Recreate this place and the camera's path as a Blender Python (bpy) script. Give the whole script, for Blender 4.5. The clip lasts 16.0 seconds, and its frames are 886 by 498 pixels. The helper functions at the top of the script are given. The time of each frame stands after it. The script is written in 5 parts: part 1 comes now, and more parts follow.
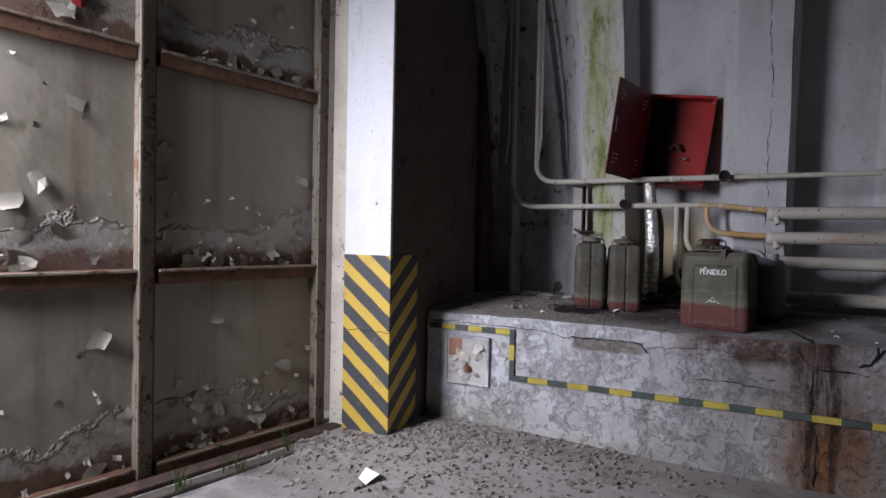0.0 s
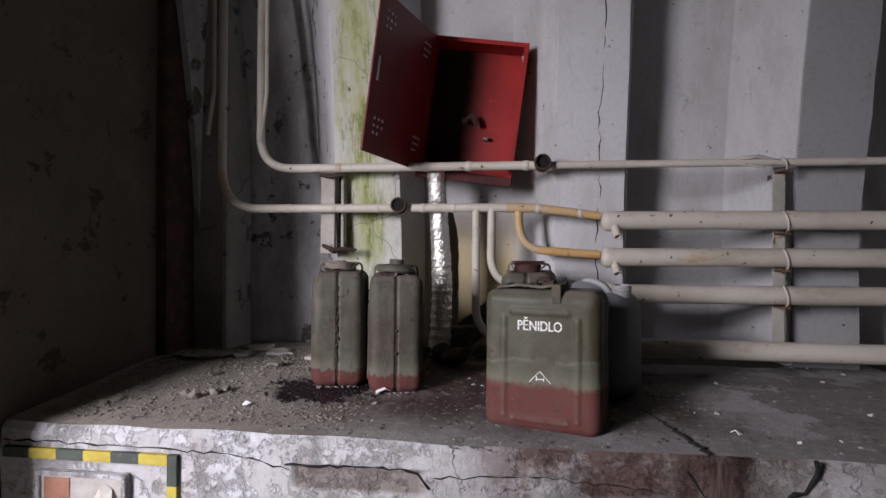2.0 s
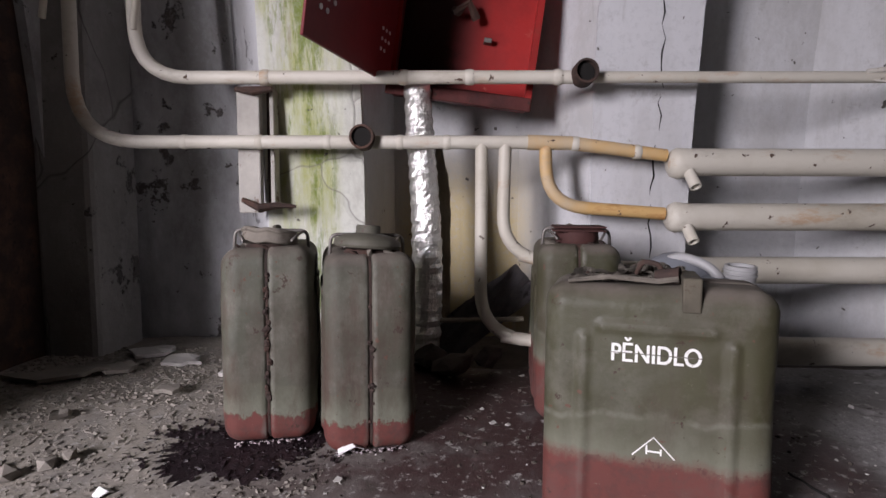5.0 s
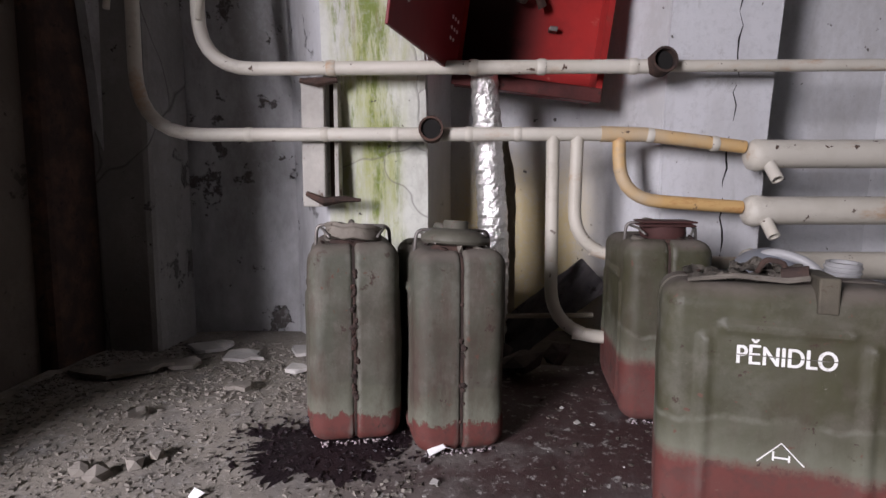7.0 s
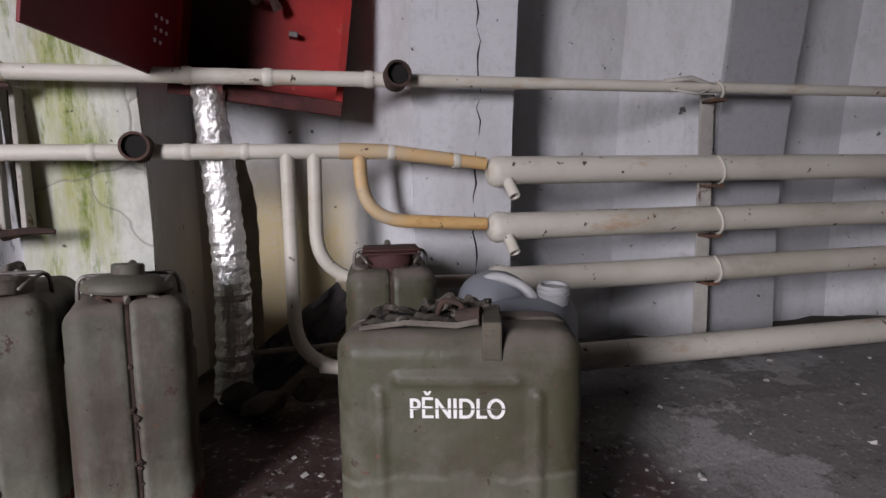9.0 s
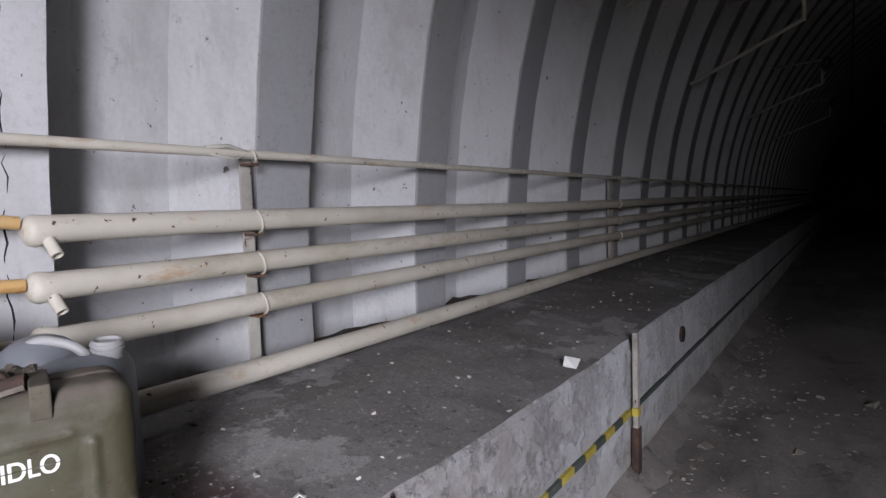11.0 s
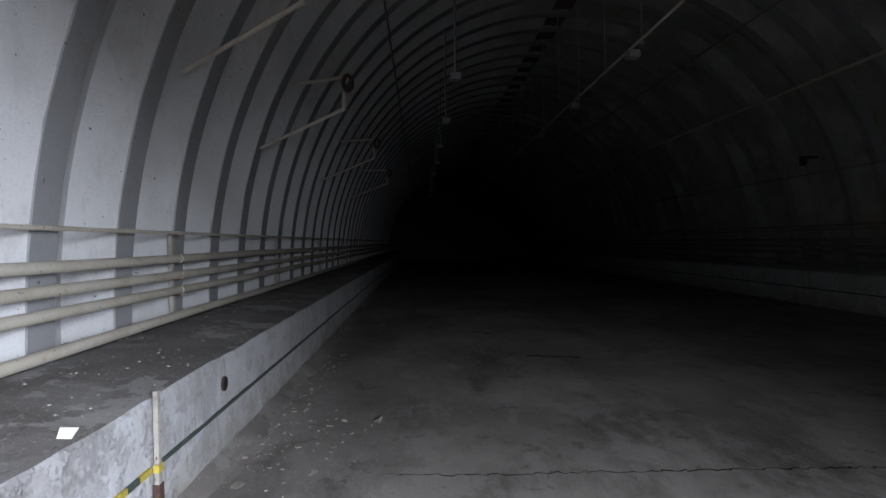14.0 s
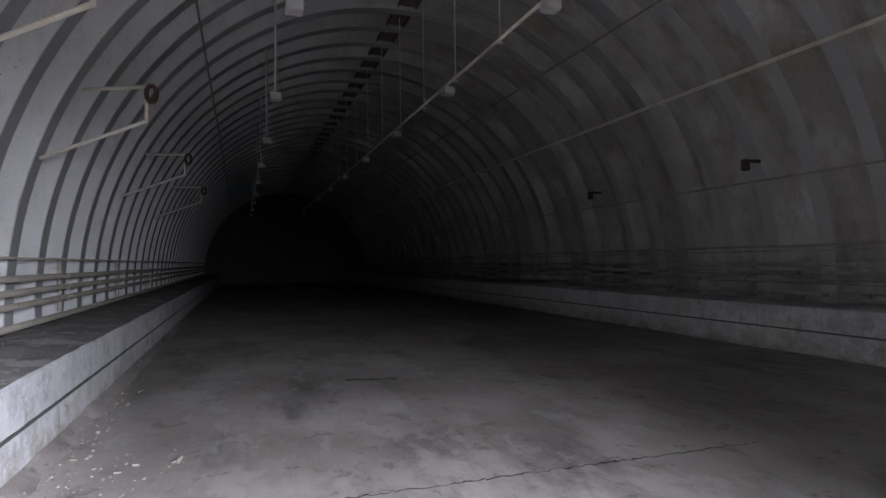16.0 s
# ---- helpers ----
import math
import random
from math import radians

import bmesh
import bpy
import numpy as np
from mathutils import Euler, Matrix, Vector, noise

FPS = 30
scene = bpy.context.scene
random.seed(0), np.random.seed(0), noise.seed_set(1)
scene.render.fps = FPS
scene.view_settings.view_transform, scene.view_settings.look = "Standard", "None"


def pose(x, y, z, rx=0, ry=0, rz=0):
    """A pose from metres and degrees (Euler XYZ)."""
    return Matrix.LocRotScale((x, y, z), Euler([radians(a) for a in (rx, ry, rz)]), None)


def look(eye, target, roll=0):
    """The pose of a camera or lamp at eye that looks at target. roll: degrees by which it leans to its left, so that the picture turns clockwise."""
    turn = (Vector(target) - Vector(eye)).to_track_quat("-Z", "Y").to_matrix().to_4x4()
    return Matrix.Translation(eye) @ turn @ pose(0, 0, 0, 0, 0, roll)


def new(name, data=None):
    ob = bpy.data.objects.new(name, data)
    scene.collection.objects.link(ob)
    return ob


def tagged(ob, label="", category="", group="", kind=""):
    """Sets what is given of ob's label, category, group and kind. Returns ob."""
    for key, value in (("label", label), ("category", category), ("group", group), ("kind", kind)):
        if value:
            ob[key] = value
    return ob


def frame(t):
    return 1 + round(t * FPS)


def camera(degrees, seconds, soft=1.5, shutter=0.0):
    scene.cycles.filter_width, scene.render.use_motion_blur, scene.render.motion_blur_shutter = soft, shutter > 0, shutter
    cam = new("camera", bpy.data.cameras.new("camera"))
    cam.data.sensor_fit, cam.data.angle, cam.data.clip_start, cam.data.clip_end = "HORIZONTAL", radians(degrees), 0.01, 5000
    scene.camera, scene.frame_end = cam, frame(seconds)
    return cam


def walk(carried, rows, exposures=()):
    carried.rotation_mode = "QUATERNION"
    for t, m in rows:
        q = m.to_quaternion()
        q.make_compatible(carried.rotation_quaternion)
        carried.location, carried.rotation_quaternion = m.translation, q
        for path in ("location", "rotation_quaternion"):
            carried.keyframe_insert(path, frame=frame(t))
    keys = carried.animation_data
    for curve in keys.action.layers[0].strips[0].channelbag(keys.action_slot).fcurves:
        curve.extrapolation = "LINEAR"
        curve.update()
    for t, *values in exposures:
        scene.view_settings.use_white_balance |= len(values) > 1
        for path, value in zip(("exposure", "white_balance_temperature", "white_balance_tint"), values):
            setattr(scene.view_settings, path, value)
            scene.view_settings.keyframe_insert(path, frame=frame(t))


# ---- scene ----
cam = camera(76.2, 16.0)
PATH = [
    (0, (2.066, 0.054, 1.152), (1.171, 1.843, 1.115), 1.1),
    (0.5, (2.065, 0.462, 1.19), (1.382, 2.342, 1.171), 0.7),
    (1, (1.983, 0.864, 1.215), (1.487, 2.802, 1.206), 0.5),
    (1.5, (1.966, 1.278, 1.215), (1.614, 3.247, 1.208), 0.4),
    (2, (1.943, 1.67, 1.227), (1.685, 3.653, 1.224), 0.3),
    (2.5, (1.916, 2.023, 1.24), (1.731, 4.014, 1.236), 0.0),
    (3, (1.918, 2.297, 1.235), (1.81, 4.294, 1.226), -0.1),
    (3.5, (1.92, 2.432, 1.223), (1.845, 4.43, 1.188), -0.2),
    (4, (1.895, 2.458, 1.211), (1.837, 4.456, 1.13), -0.1),
    (4.5, (1.814, 2.458, 1.224), (1.764, 4.453, 1.082), -0.1),
    (5, (1.701, 2.463, 1.241), (1.661, 4.455, 1.065), 0.2),
    (5.2, (1.681, 2.473, 1.245), (1.605, 4.463, 1.058), -0.2),
    (7.3, (1.533, 2.502, 1.25), (1.459, 4.488, 1.031), 0.1),
    (7.5, (1.555, 2.523, 1.261), (1.481, 4.508, 1.029), -0.2),
    (8, (1.671, 2.6, 1.282), (1.612, 4.584, 1.042), -0.4),
    (8.5, (1.771, 2.63, 1.285), (1.903, 4.612, 1.054), -0.6),
    (9, (1.828, 2.597, 1.307), (2.275, 4.534, 1.084), -1.1),
    (9.5, (1.82, 2.543, 1.323), (2.681, 4.337, 1.128), -1.6),
    (10, (1.787, 2.499, 1.324), (2.99, 4.088, 1.164), -2.0),
    (10.2, (1.775, 2.479, 1.33), (3.083, 3.983, 1.174), -2.1),
    (12.3, (1.699, 2.06, 1.415), (3.589, 2.704, 1.298), -1.4),
    (12.5, (1.685, 2.028, 1.422), (3.601, 2.592, 1.313), -1.3),
    (13, (1.641, 1.954, 1.434), (3.608, 2.308, 1.348), -1.1),
    (13.5, (1.6, 1.876, 1.443), (3.595, 2.015, 1.386), -1.2),
    (14, (1.576, 1.839, 1.449), (3.574, 1.757, 1.423), -1.0),
    (14.5, (1.533, 1.789, 1.458), (3.513, 1.511, 1.455), -1.1),
    (15, (1.504, 1.759, 1.457), (3.451, 1.303, 1.472), -1.0),
    (15.5, (1.504, 1.742, 1.448), (3.414, 1.15, 1.48), -1.0),
    (16, (1.482, 1.743, 1.472), (3.365, 1.07, 1.515), -0.8),
]
EXPOSURES = [(0.0, -1.75, 6200, 8), (1.0, -1.7, 6300, 9), (2.0, -1.15, 6700, 11), (3.0, -0.82, 6750, 11), (8.0, -0.85, 6600, 10), (9.2, -1.05, 6600, 9), (10.0, -0.95, 6600, 9), (11.5, -0.15, 6300, 5), (12.5, 0.05, 6200, 4), (13.5, 0.55, 6100, 0), (14.5, 1.15, 6050, 1), (15.2, 2.05, 6050, 3), (16.0, 2.5, 6100, 6)]
walk(cam, [(t, look(eye, target, roll)) for t, eye, target, roll in PATH], EXPOSURES)

# ---- world and light ----
world = bpy.data.worlds.new("sky")
scene.world = world
world.use_nodes = True
wn = world.node_tree.nodes
sky = wn.new("ShaderNodeTexSky")
sky.sky_type, sky.sun_disc = "NISHITA", False
sky.sun_elevation, sky.sun_rotation = radians(40), radians(200)
wn["Background"].inputs["Strength"].default_value = 0.06
world.node_tree.links.new(sky.outputs[0], wn["Background"].inputs["Color"])

sun_data = bpy.data.lights.new("sun", "SUN")
sun_data.energy, sun_data.angle, sun_data.color = 1.0, radians(12), (1.0, 0.96, 0.9)
sun = new("sun", sun_data)
sun.matrix_world = look((-12, -6, 14), (0, 0, 0))

# daylight of the open gateway
DOOR_Y0, DOOR_Y1, DOOR_Z = -1.0, 1.12, 2.7
door_data = bpy.data.lights.new("gateway_daylight", "AREA")
door_data.shape, door_data.size, door_data.size_y = "RECTANGLE", 1.0, 1.3
door_data.energy, door_data.color, door_data.spread = 300.0, (0.93, 0.89, 1.0), radians(110)
door_light = new("gateway_daylight", door_data)
door_light.matrix_world = pose(-0.74, 0.30, 1.95, 90 - 30, 0, -90 + 72)
# second lamp added in the opening to brighten floor and wall along the hall
along_data = bpy.data.lights.new("gateway_fill_along", "AREA")
along_data.shape, along_data.size, along_data.size_y = "RECTANGLE", 1.4, 0.9
along_data.energy, along_data.color, along_data.spread = 36.0, (0.95, 0.91, 1.0), radians(72)
along_light = new("gateway_fill_along", along_data)
along_light.matrix_world = pose(-0.5, 0.1, 2.1, 90 - 27, 0, -90 + 17)


# ---- materials ----
class Mat:
    """Small builder for layered procedural surfaces."""

    def __init__(self, name, base, rough=0.8, metal=0.0):
        self.m = bpy.data.materials.new(name)
        self.m.use_nodes = True
        self.t = self.m.node_tree
        self.b = self.t.nodes["Principled BSDF"]
        self.b.inputs["Metallic"].default_value = metal
        self.b.inputs["Specular IOR Level"].default_value = 0.35
        co = self.n("ShaderNodeTexCoord")
        info = self.n("ShaderNodeObjectInfo")
        mul = self.n("ShaderNodeMath", operation="MULTIPLY")
        mul.inputs[1].default_value = 37.0
        self.l(info.outputs["Random"], mul.inputs[0])
        add = self.n("ShaderNodeVectorMath", operation="ADD")
        self.l(co.outputs["Object"], add.inputs[0])
        self.l(mul.outputs[0], add.inputs[1])
        self.raw, self.co, self.rand = co.outputs["Object"], add.outputs[0], info.outputs["Random"]
        rgb = self.n("ShaderNodeRGB")
        rgb.outputs[0].default_value = (*base, 1)
        self.col = rgb.outputs[0]
        val = self.n("ShaderNodeValue")
        val.outputs[0].default_value = rough
        self.rough = val.outputs[0]
        self.height = None

    def n(self, kind, operation=None, data_type=None, feature=None, clamp=None):
        node = self.t.nodes.new(kind)
        if operation:
            node.operation = operation
        if data_type:
            node.data_type = data_type
        if feature:
            node.feature = feature
        if clamp:
            node.clamp = clamp
        return node

    def l(self, a, b):
        self.t.links.new(a, b)

    def noise(self, scale, detail=6, rough=0.6, stretch=(1, 1, 1), distort=0.0, co=None):
        mp = self.n("ShaderNodeMapping")
        mp.inputs["Scale"].default_value = stretch
        self.l(co or self.co, mp.inputs[0])
        nz = self.n("ShaderNodeTexNoise")
        nz.inputs["Scale"].default_value, nz.inputs["Detail"].default_value = scale, detail
        nz.inputs["Roughness"].default_value, nz.inputs["Distortion"].default_value = rough, distort
        self.l(mp.outputs[0], nz.inputs["Vector"])
        return nz.outputs[0]

    def vor(self, scale, feature="DISTANCE_TO_EDGE", stretch=(1, 1, 1)):
        mp = self.n("ShaderNodeMapping")
        mp.inputs["Scale"].default_value = stretch
        wob = self.n("ShaderNodeVectorMath", operation="ADD")
        nz = self.n("ShaderNodeTexNoise")
        nz.inputs["Scale"].default_value = scale * 1.7
        sc = self.n("ShaderNodeVectorMath", operation="SCALE")
        sc.inputs["Scale"].default_value = 0.5 / scale
        self.l(self.co, nz.inputs["Vector"])
        self.l(nz.outputs["Color"], sc.inputs[0])
        self.l(self.co, wob.inputs[0])
        self.l(sc.outputs[0], wob.inputs[1])
        self.l(wob.outputs[0], mp.inputs[0])
        v = self.n("ShaderNodeTexVoronoi", feature=feature)
        v.inputs["Scale"].default_value = scale
        self.l(mp.outputs[0], v.inputs["Vector"])
        return v.outputs[0]

    def ramp(self, fac, lo, hi, flip=False):
        r = self.n("ShaderNodeMapRange", clamp=True)
        r.inputs["From Min"].default_value, r.inputs["From Max"].default_value = lo, hi
        if flip:
            r.inputs["To Min"].default_value, r.inputs["To Max"].default_value = 1, 0
        self.l(fac, r.inputs["Value"])
        return r.outputs["Result"]

    def math(self, op, a, b):
        m = self.n("ShaderNodeMath", operation=op)
        for k, v in enumerate((a, b)):
            if isinstance(v, (int, float)):
                m.inputs[k].default_value = v
            else:
                self.l(v, m.inputs[k])
        return m.outputs[0]

    def axis(self, i):
        s = self.n("ShaderNodeSeparateXYZ")
        self.l(self.raw, s.inputs[0])
        return s.outputs[i]

    def over(self, mask, color, rough=None, amount=1.0):
        if amount != 1.0:
            mask = self.math("MULTIPLY", mask, amount)
        mix = self.n("ShaderNodeMix", data_type="RGBA")
        self.l(mask, mix.inputs["Factor"])
        self.l(self.col, mix.inputs["A"])
        mix.inputs["B"].default_value = (*color, 1)
        self.col = mix.outputs["Result"]
        if rough is not None:
            mr = self.n("ShaderNodeMix", data_type="FLOAT")
            self.l(mask, mr.inputs["Factor"])
            self.l(self.rough, mr.inputs["A"])
            mr.inputs["B"].default_value = rough
            self.rough = mr.outputs["Result"]
        return self

    def relief(self, h, amount):
        """Adds a height in metres."""
        h = self.math("MULTIPLY", h, amount)
        self.height = h if self.height is None else self.math("ADD", self.height, h)
        return self

    def done(self):
        self.l(self.col, self.b.inputs["Base Color"])
        self.l(self.rough, self.b.inputs["Roughness"])
        if self.height is not None:
            bp = self.n("ShaderNodeBump")
            bp.inputs["Strength"].default_value = 1.0
            bp.inputs["Distance"].default_value = 1.0
            self.l(self.height, bp.inputs["Height"])
            self.l(bp.outputs[0], self.b.inputs["Normal"])
        return self.m


def plaster_white(name, base=(0.50, 0.50, 0.505), dirt=0.55, moss=False, damp=False, soot_and_shade=False):
    m = Mat(name, base, 0.85)
    big = m.noise(1.1, 5)
    m.over(m.ramp(big, 0.45, 0.75), (0.40, 0.40, 0.40), amount=dirt)
    m.over(m.ramp(m.noise(3.0, 8, 0.7, (1, 1, 0.25)), 0.52, 0.75), (0.33, 0.32, 0.305), amount=dirt)
    m.over(m.ramp(m.noise(1.7, 9, 0.75, (1, 1, 0.5)), 0.54, 0.63), (0.27, 0.25, 0.22), amount=dirt * 0.6)
    m.over(m.ramp(m.noise(6.5, 9, 0.78), 0.60, 0.64), (0.20, 0.18, 0.16), amount=dirt * 0.5)
    if moss:
        x = m.math("ADD", m.axis(0), m.math("MULTIPLY", m.noise(4, 3, stretch=(1, 1, 0.5)), 0.22))
        band = m.math("MULTIPLY", m.ramp(x, 1.26, 1.31), m.ramp(x, 1.50, 1.44))
        m.over(m.math("MULTIPLY", band, m.ramp(m.noise(9, 9, 0.72, (1, 1, 0.10)), 0.44, 0.60)), (0.34, 0.36, 0.13), amount=0.9)
        m.over(m.math("MULTIPLY", band, m.ramp(m.noise(15, 9, 0.75, (1, 1, 0.16)), 0.50, 0.58)), (0.14, 0.19, 0.03), amount=0.85)
        m.over(m.ramp(m.noise(17, 7, 0.7, (1, 1, 0.05)), 0.60, 0.68), (0.22, 0.17, 0.09), amount=0.6)
        m.over(m.ramp(m.noise(5, 9, 0.7, (1, 1, 0.4)), 0.52, 0.62), (0.46, 0.46, 0.28), amount=0.7)
    if damp:
        near = m.math("MULTIPLY", m.ramp(m.axis(0), 1.40, 1.55), m.ramp(m.axis(0), 2.0, 1.9))
        zz = m.math("ADD", m.axis(2), m.math("MULTIPLY", m.noise(4, 5), 0.3))
        m.over(m.math("MULTIPLY", near, m.ramp(zz, 1.62, 1.32)), (0.44, 0.35, 0.16), amount=0.85)
        # mottled darker grey and scabs towards the gate end
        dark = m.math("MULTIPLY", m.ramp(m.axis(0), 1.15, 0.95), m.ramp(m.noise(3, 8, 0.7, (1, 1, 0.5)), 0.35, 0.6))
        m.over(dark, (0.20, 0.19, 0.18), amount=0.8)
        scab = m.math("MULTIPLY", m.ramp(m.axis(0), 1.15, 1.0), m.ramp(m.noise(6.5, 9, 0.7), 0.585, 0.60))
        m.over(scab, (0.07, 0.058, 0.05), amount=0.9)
        m.relief(scab, -0.005)
    if soot_and_shade:
        # broad brown soot blots on opposite flank and crown, also painting in their shade
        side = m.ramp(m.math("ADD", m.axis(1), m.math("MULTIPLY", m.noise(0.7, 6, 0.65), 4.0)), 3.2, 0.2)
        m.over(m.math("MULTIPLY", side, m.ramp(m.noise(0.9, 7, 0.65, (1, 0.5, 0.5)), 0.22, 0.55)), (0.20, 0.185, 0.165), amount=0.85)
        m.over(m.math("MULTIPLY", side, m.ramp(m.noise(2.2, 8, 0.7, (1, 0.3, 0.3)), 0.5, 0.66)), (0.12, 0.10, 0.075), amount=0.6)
    crack = m.vor(2.6, stretch=(1, 1, 0.45))
    m.over(m.ramp(crack, 0.0, 0.006, True), (0.14, 0.12, 0.11), amount=0.6 if moss else 0.0)
    m.over(m.ramp(m.noise(55, 6, 0.75), 0.5, 0.72), tuple(c * 0.72 for c in base), amount=0.6)
    m.over(m.ramp(m.noise(18, 8, 0.7, (1, 1, 0.12)), 0.60, 0.72), (0.24, 0.22, 0.20), amount=0.35)
    pits = m.ramp(m.noise(26, 3), 0.70, 0.73)
    m.over(pits, (0.10, 0.09, 0.08))
    m.relief(m.noise(14, 8), 0.004).relief(m.noise(90, 4), 0.0006).relief(m.ramp(crack, 0, 0.02), 0.003 if moss else 0.0)
    return m.done()


def concrete_floor(name):
    m = Mat(name, (0.19, 0.174, 0.162), 0.6)
    m.over(m.ramp(m.noise(0.55, 6), 0.42, 0.68), (0.33, 0.305, 0.285))
    m.over(m.ramp(m.noise(2.3, 8, 0.7), 0.5, 0.66), (0.27, 0.26, 0.245), amount=0.6)
    m.over(m.ramp(m.noise(0.9, 7, 0.7, (0.5, 1.4, 1)), 0.52, 0.7), (0.045, 0.042, 0.04), 0.5, 0.75)
    m.over(m.ramp(m.noise(9, 8, 0.75), 0.6, 0.68), (0.34, 0.33, 0.32), amount=0.45)
    crack = m.noise(0.8, 8, 0.55, (0.55, 1, 1), 0.6)
    line = m.ramp(m.math("ABSOLUTE", m.math("SUBTRACT", crack, 0.5), 0), 0.0, 0.0022, True)
    m.over(m.math("MULTIPLY", line, m.ramp(m.noise(0.7, 3), 0.48, 0.6)), (0.02, 0.02, 0.02), amount=0.85)
    m.over(m.ramp(m.noise(1.6, 9, 0.72, (0.6, 1.2, 1)), 0.53, 0.57), (0.33, 0.315, 0.30), amount=0.5)
    m.over(m.ramp(m.noise(4.5, 9, 0.75), 0.57, 0.62), (0.07, 0.062, 0.055), amount=0.6)
    m.over(m.ramp(m.noise(60, 4), 0.64, 0.68), (0.42, 0.41, 0.4), amount=0.8)
    m.relief(m.noise(3, 8), 0.012).relief(m.noise(40, 6, 0.7), 0.003)
    return m.done()


def ledge_top(name):
    m = Mat(name, (0.15, 0.142, 0.138), 0.9)
    m.over(m.ramp(m.noise(2.0, 7, 0.65), 0.46, 0.56), (0.25, 0.245, 0.24), amount=0.8)
    m.over(m.ramp(m.noise(1.3, 6), 0.5, 0.7), (0.10, 0.09, 0.085), amount=0.8)
    m.over(m.math("MULTIPLY", m.ramp(m.axis(0), 2.3, 2.9), m.ramp(m.noise(2.4, 7, 0.65), 0.36, 0.62)), (0.19, 0.18, 0.172), amount=0.8)
    m.over(m.math("MULTIPLY", m.ramp(m.axis(0), 2.4, 2.8), m.ramp(m.noise(1.7, 8, 0.62), 0.56, 0.575)), (0.34, 0.33, 0.325), amount=0.8)
    # earthy rubble dust towards the gate end, oily brown in the middle
    m.over(m.math("MULTIPLY", m.ramp(m.axis(0), 1.9, 1.0), m.ramp(m.noise(6, 8), 0.2, 0.5)), (0.26, 0.235, 0.20))
    xw = m.math("ADD", m.axis(0), m.math("MULTIPLY", m.math("SUBTRACT", m.noise(4, 7, 0.65), 0.5), 0.5))
    yw = m.math("ADD", m.axis(1), m.math("MULTIPLY", m.math("SUBTRACT", m.noise(5, 7, 0.7), 0.5), 0.45))
    mid = m.math("MULTIPLY", m.math("MULTIPLY", m.ramp(xw, 1.2, 1.5), m.ramp(xw, 2.55, 2.40)), m.ramp(yw, 3.26, 3.50))
    m.over(m.math("MULTIPLY", mid, m.ramp(m.noise(5, 8, 0.7), 0.26, 0.46)), (0.042, 0.019, 0.019), 0.5, 0.93)
    m.over(m.math("MULTIPLY", mid, m.ramp(m.noise(16, 8, 0.75), 0.56, 0.64)), (0.12, 0.085, 0.08), 0.7, 0.6)
    m.over(m.ramp(m.noise(45, 6, 0.75), 0.57, 0.64), (0.40, 0.39, 0.37), amount=0.75)
    m.over(m.ramp(m.noise(26, 7, 0.75), 0.58, 0.66), (0.05, 0.043, 0.037), amount=0.75)
    m.over(m.ramp(m.noise(110, 4, 0.7), 0.56, 0.66), (0.07, 0.06, 0.052), amount=0.6)
    m.relief(m.noise(12, 8, 0.7), 0.005).relief(m.noise(80, 5, 0.7), 0.0012)
    return m.done()


